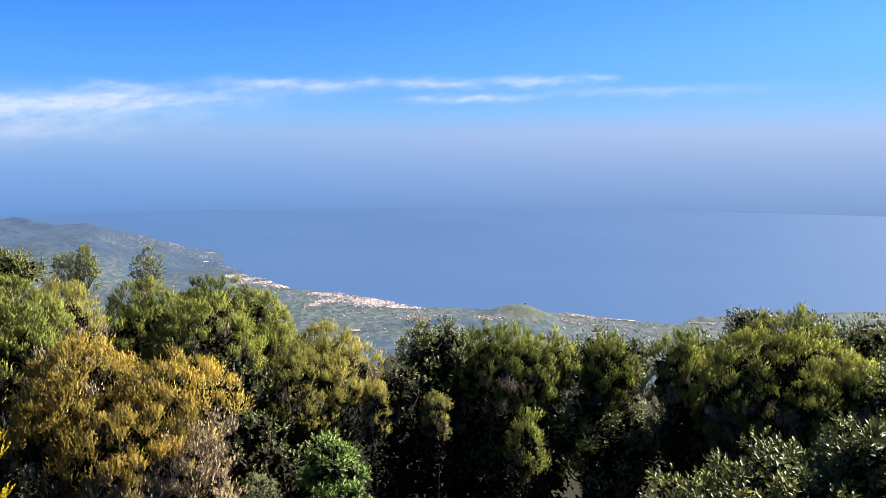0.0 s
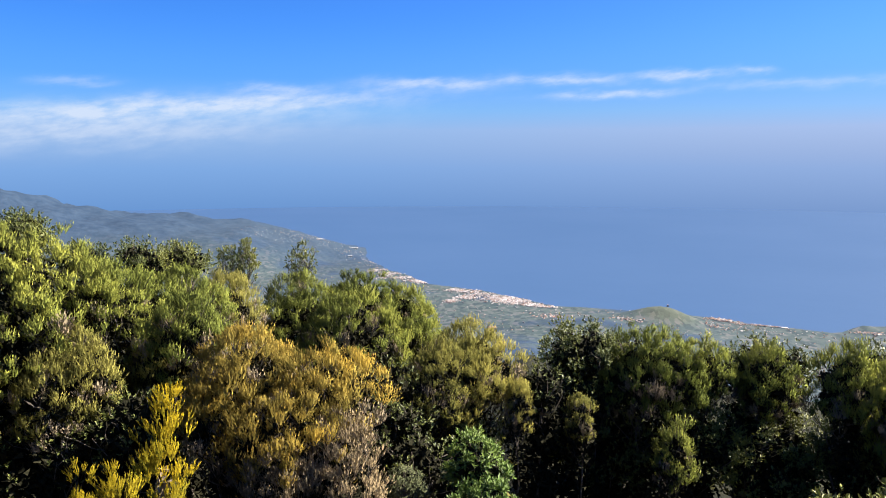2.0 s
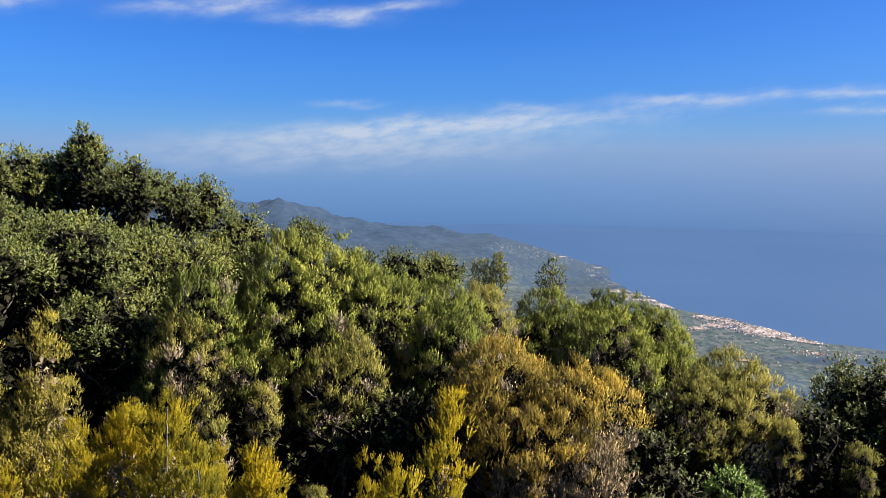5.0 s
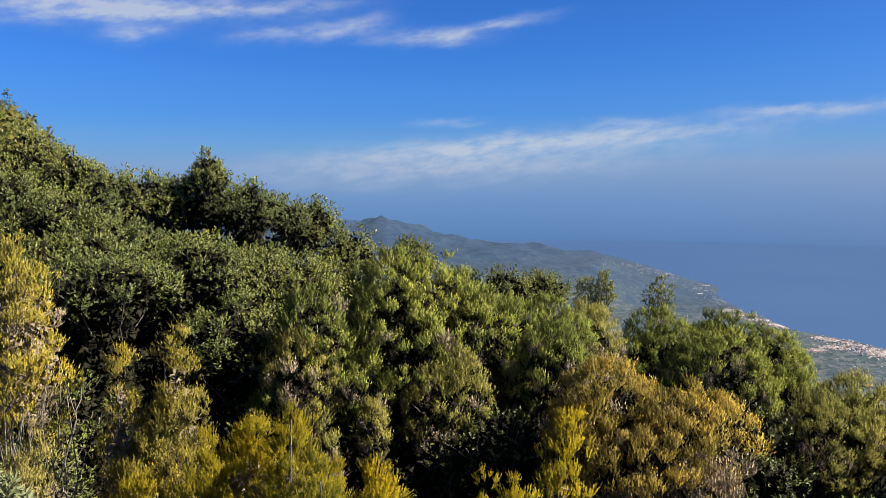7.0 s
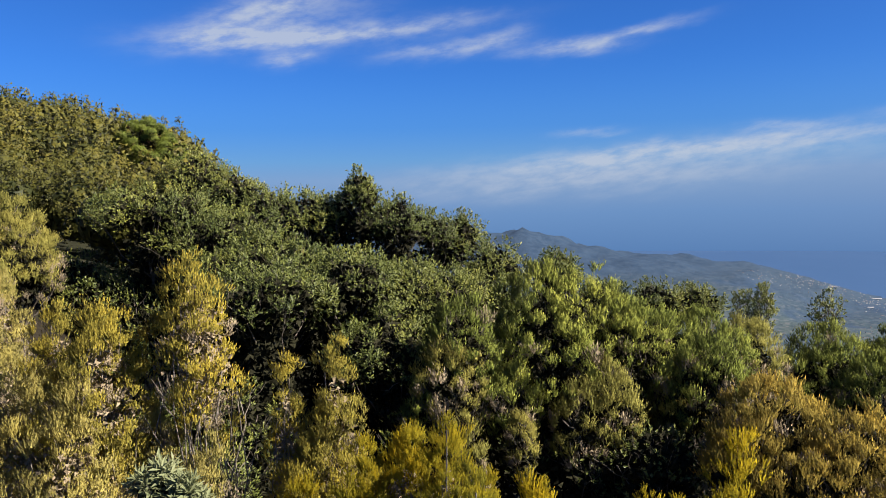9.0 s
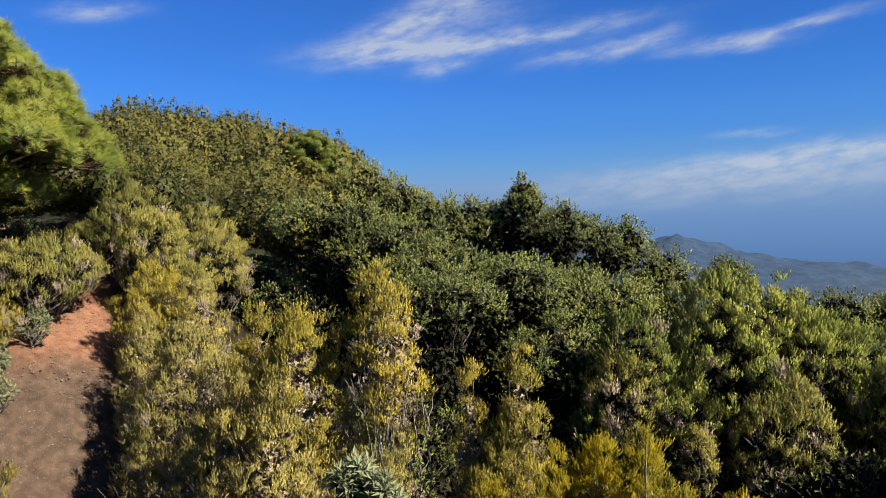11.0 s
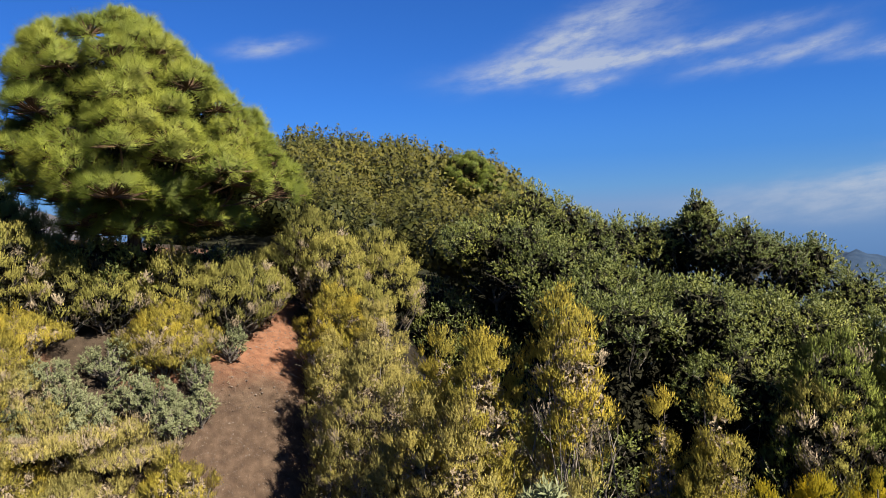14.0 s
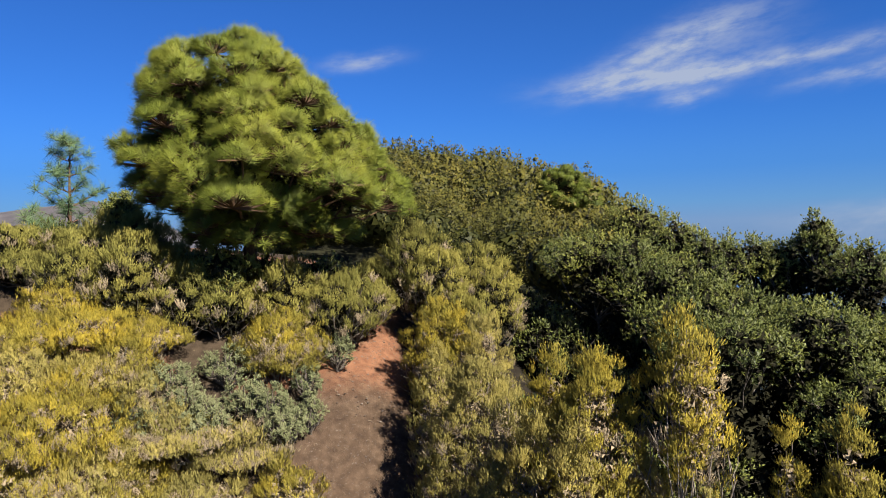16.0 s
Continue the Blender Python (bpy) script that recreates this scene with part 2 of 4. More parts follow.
def soil_material(near):
    m, n = material("trodden_soil" if near else "land")
    p = n.add("ShaderNodeNewGeometry").outputs["Position"]
    f1, f2, f3 = n.noise(p, 0.9, 4.0), n.noise(p, 9.0, 5.0), n.noise(p, 70.0, 3.0)
    soil = n.ramp(f2, [(0.3, (0.046, 0.029, 0.019)), (0.5, (0.072, 0.046, 0.029)), (0.72, (0.108, 0.071, 0.046))])
    red = n.ramp(f2, [(0.3, (0.14, 0.058, 0.030)), (0.7, (0.26, 0.125, 0.068))])
    y = n.add("ShaderNodeSeparateXYZ", (p,))
    up = n.span(n.math("ADD", n.math("MULTIPLY", y.outputs[0], -1.0), n.math("MULTIPLY", n.math("SUBTRACT", f1, 0.5), 1.2)), 9.7, 10.6)
    col = n.mix(up, soil, red)
    col = n.mix(n.span(f3, 0.64, 0.72), col, (0.180, 0.158, 0.135, 1))
    if not near:
        # leaf litter under the trees, near-black with canopy shade put in; bare soil only along the trodden way
        along = n.math("SUBTRACT", n.math("MULTIPLY", y.outputs[0], -1.0), 9.0)
        off = n.math("ABSOLUTE", n.math("SUBTRACT", y.outputs[1], n.math("ADD", n.math("MULTIPLY", along, 0.32), 0.27)))
        off = n.math("ADD", off, n.math("ADD", n.math("MULTIPLY", along, 0.22), n.math("MULTIPLY", n.math("SUBTRACT", f2, 0.5), 0.5)))
        way = n.math("MULTIPLY", n.span(off, 0.65, 0.95, 1.0, 0.0), n.span(y.outputs[0], -7.0, -6.0, 1.0, 0.0))
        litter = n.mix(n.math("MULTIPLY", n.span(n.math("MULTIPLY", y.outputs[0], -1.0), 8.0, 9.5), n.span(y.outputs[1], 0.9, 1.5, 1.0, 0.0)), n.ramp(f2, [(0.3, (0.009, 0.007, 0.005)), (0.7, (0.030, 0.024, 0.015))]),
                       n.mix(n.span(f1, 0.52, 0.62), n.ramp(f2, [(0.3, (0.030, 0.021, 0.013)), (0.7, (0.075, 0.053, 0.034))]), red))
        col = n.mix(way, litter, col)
        dist = n.add("ShaderNodeVectorMath", (p,), operation="LENGTH").outputs["Value"]
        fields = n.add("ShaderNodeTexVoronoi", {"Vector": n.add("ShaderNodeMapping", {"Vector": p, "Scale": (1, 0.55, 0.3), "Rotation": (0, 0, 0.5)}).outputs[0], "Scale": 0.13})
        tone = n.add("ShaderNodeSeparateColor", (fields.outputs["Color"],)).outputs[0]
        # field and scrub colours are blued to carry the distance haze
        hazed_crop = n.ramp(tone, [(0.0, (0.022, 0.036, 0.044)), (0.3, (0.033, 0.050, 0.054)), (0.6, (0.046, 0.064, 0.064)), (0.8, (0.062, 0.076, 0.076)), (1.0, (0.090, 0.090, 0.092))])
        hazed_scrub = n.ramp(n.noise(p, 0.045, 7.0, 0.65), [(0.36, (0.016, 0.034, 0.064)), (0.66, (0.031, 0.052, 0.085))])
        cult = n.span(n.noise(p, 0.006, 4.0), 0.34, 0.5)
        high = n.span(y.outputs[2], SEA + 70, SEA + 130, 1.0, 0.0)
        land = n.mix(n.math("MULTIPLY", n.math("MULTIPLY", cult, high), n.span(dist, 1850.0, 2300.0, 1.0, 0.25)), hazed_scrub, hazed_crop)
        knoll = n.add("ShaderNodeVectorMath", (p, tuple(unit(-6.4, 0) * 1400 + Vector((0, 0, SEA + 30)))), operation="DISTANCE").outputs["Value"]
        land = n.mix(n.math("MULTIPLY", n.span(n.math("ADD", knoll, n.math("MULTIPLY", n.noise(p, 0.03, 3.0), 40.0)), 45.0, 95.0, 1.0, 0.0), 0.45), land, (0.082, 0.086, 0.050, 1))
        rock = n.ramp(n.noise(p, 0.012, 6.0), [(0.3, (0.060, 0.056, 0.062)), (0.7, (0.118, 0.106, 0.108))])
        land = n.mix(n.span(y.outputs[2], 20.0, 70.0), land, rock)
        # forest ground further off, its colour darkened for the shade under the trees
        shaded_floor = n.ramp(f1, [(0.3, (0.011, 0.012, 0.006)), (0.7, (0.026, 0.026, 0.012))])
        col = n.mix(n.span(dist, 15.0, 22.0), col, n.mix(n.span(dist, 110.0, 320.0), shaded_floor, land))
    finish(n, n.mix(n.span(n.noise(p, 160.0, 2.0), 0.35, 0.65), n.mix(0.35, col, (0.015, 0.011, 0.009, 1)), col), 0.95, n.math("ADD", f3, n.math("MULTIPLY", f2, 0.22)), 0.7, 0.03, 0.1)
    return m


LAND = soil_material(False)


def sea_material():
    m, n = material("hazy_sea_water")
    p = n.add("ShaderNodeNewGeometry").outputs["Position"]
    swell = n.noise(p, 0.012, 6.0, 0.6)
    # pale blue: the haze over the water is put into this colour
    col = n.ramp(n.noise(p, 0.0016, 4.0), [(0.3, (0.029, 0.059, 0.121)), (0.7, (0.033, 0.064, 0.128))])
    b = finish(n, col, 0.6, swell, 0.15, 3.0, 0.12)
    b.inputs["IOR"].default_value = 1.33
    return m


HAZY_SEA_WATER = sea_material()


def plain(name, a, b, scale=2.0, rough=0.8):
    m, n = material(name)
    p = n.add("ShaderNodeNewGeometry").outputs["Position"]
    rnd = n.add("ShaderNodeNewGeometry").outputs["Random Per Island"]
    f = n.math("ADD", n.math("MULTIPLY", rnd, 0.7), n.math("MULTIPLY", n.noise(p, scale), 0.3))
    finish(n, n.ramp(f, [(0.15, a), (0.85, b)]), rough)
    return m


# whites greyed, with the haze before the coast put into the colour
WHITEWASH = plain("whitewash", (0.20, 0.178, 0.17), (0.42, 0.38, 0.365))
ROOF_TILE = plain("roof_tile", (0.150, 0.075, 0.050), (0.260, 0.170, 0.130))
STONE = plain("stone", (0.053, 0.038, 0.030), (0.143, 0.112, 0.094), 20.0)


# ---- mesh helpers ----
def tri_mesh(name, V, F, mat, smooth=False):
    """A mesh from arrays of places and of triangles."""
    V, F = np.asarray(V, np.float32), np.asarray(F, np.int32)
    me = bpy.data.meshes.new(name)
    me.vertices.add(len(V))
    me.vertices.foreach_set("co", V.ravel())
    me.loops.add(F.size)
    me.loops.foreach_set("vertex_index", F.ravel())
    me.polygons.add(len(F))
    me.polygons.foreach_set("loop_start", np.arange(0, F.size, F.shape[1], dtype=np.int32))
    me.update(calc_edges=True)
    me.polygons.foreach_set("use_smooth", np.full(len(F), smooth))
    me.materials.append(mat)
    return me


def set_facing(me, N, T):
    """Keep with each vertex the facing of its sprig and its tone: high at young tips and tuft tops, lowest where crown
    shade is painted.
    """
    me.attributes.new("facing", "FLOAT_VECTOR", "POINT").data.foreach_set("vector", np.asarray(N, np.float32).ravel())
    me.attributes.new("tip", "FLOAT", "POINT").data.foreach_set("value", np.asarray(T, np.float32).ravel())


def part(name, V, F, mat, parent, label="", smooth=False):
    ob = new(name, tri_mesh(name, V, F, mat, smooth))
    ob.parent = parent
    return tagged(ob, label)


def leaf_part(name, leaves, mat, parent, label=""):
    """A mesh of foliage from its places, triangles, facings and tips."""
    ob = part(name, leaves[0], leaves[1], mat, parent, label)
    set_facing(ob.data, leaves[2], leaves[3])
    return ob


def norm(a):
    return a / np.maximum(np.linalg.norm(a, axis=-1, keepdims=True), 1e-9)


def frames_for(d, rng):
    """Random right-handed frames whose third axis is d."""
    r = norm(np.cross(d, norm(rng.normal(size=d.shape))))
    return np.stack((r, np.cross(d, r), d), axis=-1)


def strew(tv, tf, place, frame3, size):
    """Copies of a template at many places, with frames and sizes, as one pair of arrays."""
    V = np.einsum("nij,vj->nvi", frame3 * np.reshape(size, (-1, 1, 1)), tv) + place[:, None, :]
    F = tf[None] + (np.arange(len(place)) * len(tv))[:, None, None]
    return V.reshape(-1, 3), F.reshape(-1, 3)


def join(pairs):
    V, F, k = [], [], 0
    for v, f in pairs:
        V.append(v), F.append(f + k)
        k += len(v)
    return np.concatenate(V), np.concatenate(F)


def tube(points, radii, sides=5):
    """A tapering tube along points."""
    P = np.asarray(points, float)
    t = norm(np.gradient(P, axis=0))
    a = norm(np.cross(t, (0.31, 0.93, 0.17)))
    b = np.cross(t, a)
    ang = np.arange(sides) * 2 * math.pi / sides
    V = P[:, None] + (a[:, None] * np.cos(ang)[:, None] + b[:, None] * np.sin(ang)[:, None]) * np.asarray(radii)[:, None, None]
    F = []
    for i in range(len(P) - 1):
        for j in range(sides):
            k = (j + 1) % sides
            F += [(i * sides + j, i * sides + k, (i + 1) * sides + k), (i * sides + j, (i + 1) * sides + k, (i + 1) * sides + j)]
    return V.reshape(-1, 3), np.array(F)


def bend(a, b, rng, n=5, sag=0.12):
    """A gently crooked line from a to b."""
    a, b = np.asarray(a, float), np.asarray(b, float)
    s = np.linspace(0, 1, n)[:, None]
    P = a + (b - a) * s
    P[:, 2:] += (np.linalg.norm(b - a) * 0.12) * np.sin(s * math.pi) * -0.4
    w = rng.normal(size=(n, 3)) * np.linalg.norm(b - a) * sag * 0.35
    w[0] = w[-1] = 0
    return P + w


# ---- ground ----
def table(az, rows):
    return np.interp(az, [r[0] for r in rows], [r[1] for r in rows])


def step(v, a, b):
    s = np.clip((v - a) / (b - a), 0, 1)
    return s * s * (3 - 2 * s)


def wave(x, y, size, seed):
    """Smooth random relief, about -1 to 1."""
    rng = np.random.default_rng(seed)
    z = np.zeros_like(x)
    for k in range(14):
        a, f = rng.uniform(0, 2 * math.pi), rng.uniform(0.5, 2.2) / size
        z += np.sin((x * math.cos(a) + y * math.sin(a)) * f * 2 * math.pi + rng.uniform(0, 6.3)) / (0.6 + f * size)
    return z / 5.0


COAST = [(-180, 2400), (-60, 2200), (-30, 1750), (-19.5, 1560), (-17.6, 1460), (-14.5, 1470), (-7.5, 1530), (1, 1555), (2.3, 1570), (7.8, 1735), (11.5, 1830),
         (14.5, 2080), (16.2, 2300), (17, 2590), (25, 3000), (45, 3500), (180, 4200)]
RIDGE = [(-180, 0), (16, 0), (17.2, 8), (20, 45), (23, 78), (25, 105), (27, 112), (29, 120), (32, 132), (34, 140), (37, 160), (39, 180), (41, 200), (43, 196), (45, 215), (50, 235), (60, 240), (75, 100), (180, 0)]
CREST = [(-180, 0), (50, -12), (58, -7), (62, -1.2), (66, 3.0), (72, 4.7), (80, 6.0), (88, 4.2), (95, -2), (104, -5), (130, -3), (180, 0)]


def near_ground(x, y):
    z = -1.35 - 0.44 * np.logaddexp(0, (y - 0.3) * 1.5) / 1.5
    z -= 1.25 * step(-x, 1.0, 3.5) * (1 - step(-x, 7.8, 10.2))
    bank = 0.5 * (np.logaddexp(0, (-9.2 - x) * 2.5) / 2.5) - 0.38 * (np.logaddexp(0, (-12.5 - x) * 1.5) / 1.5)
    z += bank + 0.2 * np.logaddexp(0, -y - 1.5) * (x < 0) * step(-x, 6.0, 9.0)
    z -= 1.5 * step(y, 3.2, 4.6) * step(-x, 4.5, 6.5) * (1 - step(-x, 10.8, 13.5)) * (1 - step(y, 7.5, 10.0))
    return z + 0.05 * wave(x, y, 2.5, 3)


def ground(x, y):
    x, y = np.asarray(x, float), np.asarray(y, float)
    r = np.hypot(x, y)
    az = np.degrees(np.arctan2(-x, y))
    rc = table(az, COAST) * (1 + 0.01 * wave(x, y, 160.0, 8))
    s = np.clip((rc - r) / rc, -0.3, 1)
    low = SEA + 300 * np.sign(s) * np.abs(s) ** table(az, [(-180, 1.9), (4, 1.9), (15, 3.0), (180, 3.2)]) + 4 * step(s, 0.0, 0.02) - 6 * step(-s, 0, 0.02)
    low += 9 * wave(x, y, 330.0, 5) * step(s, 0.03, 0.2) * step(r, 300, 900)
    ridge = table(az, RIDGE) * np.clip(1.25 * np.exp(-((r - 2500) / table(az, [(-180, 120), (16, 120), (18, 200), (20, 300), (25, 520), (180, 520)])) ** 2) - 0.25, 0, 1) * (1 + 0.10 * wave(x, y, 420.0, 6) + 0.09 * wave(x, y, 130.0, 7))
    low = np.where(ridge > 0.5, np.maximum(low, SEA) + ridge, low)
    for a, d, h, w in ((-6.5, 1400, 17, 46), (-4.9, 1410, 15, 58), (-19.0, 1500, 7, 24), (-1.5, 1300, 14, 120)):
        c = unit(a, 0) * d
        low += h * np.exp(-((x - c[0]) ** 2 + (y - c[1]) ** 2) / w ** 2)
    inland = step(az, 50, 60) * step(-az, -178, -150)
    crest = np.tan(np.radians(table(az, CREST)))
    hill = np.where(r < 75, -3.4 + (crest * 75 + 3.4) * np.clip((r - 10) / 65, 0, 1) ** 1.25, crest * 75 - (r - 75) * 0.28)
    hill = np.maximum(hill, -230) + 0.5 * wave(x, y, 22.0, 9) * step(r, 20, 50)
    far = (table(az, [(-180, 0), (85, 60), (97, 390), (101, 465), (104, 440), (109, 400), (122, 470), (150, 300), (180, 0)]) + 30 * wave(x, y, 500.0, 4)) * np.exp(-((r - 3300) / 1300) ** 2)
    hill += far * step(r, 600, 1500)
    land = low * (1 - inland) + hill * inland
    return near_ground(np.clip(x, -70, 70), np.clip(y, -20, 70)) * (1 - step(r, 13, 40)) + land * step(r, 13, 40)


def make_ground():
    az = np.radians(np.concatenate((np.arange(-180, -40, 2.0), np.arange(-40, 116, 0.6), np.arange(116, 180, 2.0))))
    r = np.concatenate(([0.02], np.geomspace(0.4, 900, 130), np.linspace(915, 2700, 90), np.geomspace(2760, 4900, 20)))
    A, R = np.meshgrid(az, r, indexing="ij")
    x, y = -np.sin(A) * R, np.cos(A) * R
    V = np.stack((x, y, ground(x, y)), -1).reshape(-1, 3)
    na, nr = len(az), len(r)
    i, j = np.meshgrid(np.arange(na), np.arange(nr - 1), indexing="ij")
    i2 = (i + 1) % na
    F = np.stack((i * nr + j, i * nr + j + 1, i2 * nr + j + 1, i2 * nr + j), -1).reshape(-1, 4)[:, ::-1]
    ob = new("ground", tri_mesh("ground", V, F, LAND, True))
    tagged(ob, "brown volcanic soil slope falling to green coastal farmland", "ground", kind="structure")
    a = np.linspace(0, 2 * math.pi, 181)[:-1]
    ring = np.stack((4950 * np.cos(a), 4950 * np.sin(a), np.full(180, SEA)), -1)
    V = np.concatenate((ring, [(0, 0, SEA)]))
    F = np.stack((np.arange(180), (np.arange(180) + 1) % 180, np.full(180, 180)), -1)
    tagged(new("water", tri_mesh("water", V, F, HAZY_SEA_WATER)), "calm hazy blue ocean reaching the horizon", "sea", kind="structure")


make_ground()


# ---- plants ----
def brush(shoots, leaves, wide, leaf, thick, seed, tall=1.0):
    """A sprig of tree heath, one unit high: shoots that bend out and then upwards, each set round with needle leaves."""
    rng = np.random.default_rng(seed)
    V, N, T = [], [], []
    for i in range(shoots):
        a = i * 2.39996 + rng.normal() * 0.3
        o = np.array((math.cos(a), math.sin(a), 0.0))
        start, long, reach = (0.0, 1.0, 0.02) if i == 0 else (rng.uniform(0.0, 0.3), rng.uniform(0.45, 0.8) * tall, wide * rng.uniform(0.6, 1.1))
        s = np.linspace(0.1, 1.0, leaves)[:, None]
        line = o * reach * (1 - (1 - s) ** 2) + np.array((0, 0, 1.0)) * (start + s * long * (1 - 0.4 * start))
        b = np.arange(leaves) * 2.39996 + rng.uniform(0, 6.3)
        out = np.stack((np.cos(b), np.sin(b), np.zeros(leaves)), -1)
        side = np.stack((-np.sin(b), np.cos(b), rng.normal(size=leaves) * 0.3), -1)
        tip = line + (out * 0.34 + o * 0.1 + np.array((0, 0, 0.92))) * leaf * (1.15 - 0.45 * s) * rng.uniform(0.75, 1.25, (leaves, 1))
        V.append(np.stack((line - side * thick, line + side * thick, tip), 1).reshape(-1, 3))
        nn = norm(out * 0.45 + o * (0.8 if i else 0.0) + np.array((0, 0, 0.3)))
        N.append(np.repeat(nn, 3, axis=0))
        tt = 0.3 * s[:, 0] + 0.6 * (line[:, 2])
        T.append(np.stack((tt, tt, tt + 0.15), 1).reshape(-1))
    V = np.concatenate(V)
    return V, np.arange(len(V)).reshape(-1, 3), np.concatenate(N), np.concatenate(T)


def rosette(n, leaf=1.0, wide=0.36, spread=0.9, stem=0.7, seed=2):
    """A leafy twig end: folded leaves round a short stem."""
    rng = np.random.default_rng(seed)
    a = np.arange(n) * 2.4 + rng.normal(size=n) * 0.3
    h = np.linspace(0, stem, n)
    tilt = np.linspace(1.25, 0.35, n) * spread + rng.normal(size=n) * 0.15
    out = np.stack((np.cos(a) * np.sin(tilt), np.sin(a) * np.sin(tilt), np.cos(tilt)), -1)
    side = np.stack((-np.sin(a), np.cos(a), np.zeros(n)), -1)
    fold = np.cross(out, side)
    base = np.stack((np.zeros(n), np.zeros(n), h), -1)
    ln = (leaf * rng.uniform(0.75, 1.1, n))[:, None]
    tip, mid = base + out * ln, base + out * ln * 0.55
    V = np.stack((base, mid + side * ln * wide * 0.5 + fold * ln * 0.06, tip, mid - side * ln * wide * 0.5 + fold * ln * 0.06), 1).reshape(-1, 3)
    k = np.arange(n)[:, None] * 4
    F = np.concatenate((k + np.array((0, 1, 2)), k + np.array((0, 2, 3))))
    return V, F, np.repeat(norm(out + np.array((0, 0, 0.5))), 4, axis=0), np.repeat(np.linspace(0.2, 0.9, n), 4)


def needles(n, seed=3, width=0.014, droop=0.22, spread=0.95):
    """A round brush of long pine needles at a shoot's end, drooping at their tips."""
    rng = np.random.default_rng(seed)
    a = rng.uniform(0, 2 * math.pi, n)
    tilt = np.arccos(1 - rng.uniform(0, 1, n) * spread)
    out = np.stack((np.cos(a) * np.sin(tilt), np.sin(a) * np.sin(tilt), np.cos(tilt)), -1)
    side = norm(np.cross(out, rng.normal(size=(n, 3))))
    base = np.stack((np.zeros(n), np.zeros(n), rng.uniform(-0.45, 0.1, n)), -1) + out * 0.05
    ln = rng.uniform(0.75, 1.05, n)[:, None]
    tip = base + out * ln + np.array((0, 0, -droop)) * ln ** 2 * np.sin(tilt)[:, None]
    V = np.stack((base - side * width, base + side * width, tip), 1).reshape(-1, 3)
    T = np.tile((0.3, 0.3, 0.75), n)
    return V, np.arange(n * 3).reshape(-1, 3), np.repeat(norm(out + np.array((0, 0, 0.15))), 3, axis=0), T


def foliage(kinds, place, way, size, soft, rng, own=0.38):
    """Sprigs of several kinds at many places: places, triangles, facings and tips as arrays. soft: the facing of the tuft that a sprig belongs to."""
    pick = rng.integers(0, len(kinds), len(place))
    V, F, N, T, k = [], [], [], [], 0
    for q, (tv, tf, tn, tt) in enumerate(kinds):
        sel = pick == q
        if not sel.any():
            continue
        fr = frames_for(way[sel], rng)
        v, f = strew(tv, tf, place[sel], fr, size[sel])
        nn = np.einsum("nij,vj->nvi", fr, tn) * own + soft[sel][:, None] * (1 - own)
        V.append(v), F.append(f + k), N.append(norm(nn).reshape(-1, 3)), T.append(np.tile(tt, sel.sum()))
        k += len(v)
    return np.concatenate(V), np.concatenate(F), np.concatenate(N), np.concatenate(T)


def tufts_of(rad, height, crown, rng, size, low=-0.5, crowd=1.0, point=0.0):
    """Centres, outward ways and radii of the tufts over a crown's uneven surface, and of fewer inside; the plant's base is the origin."""
    half = crown * 0.5
    area = 2 * math.pi * rad * (rad + half) * (1 - low) / 2
    n = max(7, int(crowd * area / (math.pi * size * size) * 1.0))
    k = np.arange(n) + 0.5
    z = 1 - (1 - low) * k / n
    a = k * 2.39996 + rng.uniform(0, 6.3)
    d = norm(np.stack((np.sqrt(1 - z * z) * np.cos(a), np.sqrt(1 - z * z) * np.sin(a), z), -1) + rng.normal(size=(n, 3)) * 0.09)
    w = rng.normal(size=(5, 3)) * 2.2
    ph = rng.uniform(0, 6.3, 5)
    lump = 1 + 0.07 * np.sin(d @ w.T + ph).sum(1) + rng.normal(size=n) * 0.07
    slim = 1 - point * np.clip(d[:, 2], 0, 1) ** 1.5
    shell = np.stack((d[:, 0] * (rad - size * 0.6) * slim, d[:, 1] * (rad - size * 0.6) * slim, d[:, 2] * (half - size * 0.4)), -1) * lump[:, None]
    r = size * rng.uniform(0.7, 1.3, n)
    m = n // 3
    inn = rng.choice(n, m, replace=False)
    P = np.concatenate((shell, shell[inn] * rng.uniform(0.5, 0.75, (m, 1)))) + np.array((0, 0, height - half))
    P[:, 2] = np.maximum(P[:, 2], 0.12)
    return P, np.concatenate((d, d[inn])), np.concatenate((r, r[inn]))


def sprigs_on(P, d, r, rng, k, up, fill=0.5, turn=0.5):
    """Places, ways and facings of k sprigs over the sunward and outward side of each tuft."""
    n = len(P)
    e = norm(rng.normal(size=(n, k, 3)) * 0.75 + d[:, None] * 0.55 + np.array((0, 0, 0.55)))
    p = P[:, None] + e * (r[:, None, None] * fill) * rng.uniform(0.3, 1.1, (n, k, 1))
    w = norm(e * turn + np.array((0, 0, up)) + rng.normal(size=e.shape) * 0.12)
    soft = norm(e * 0.8 + d[:, None] * 0.35 + np.array((0, 0, 0.1)))
    return p.reshape(-1, 3), w.reshape(-1, 3), soft.reshape(-1, 3)


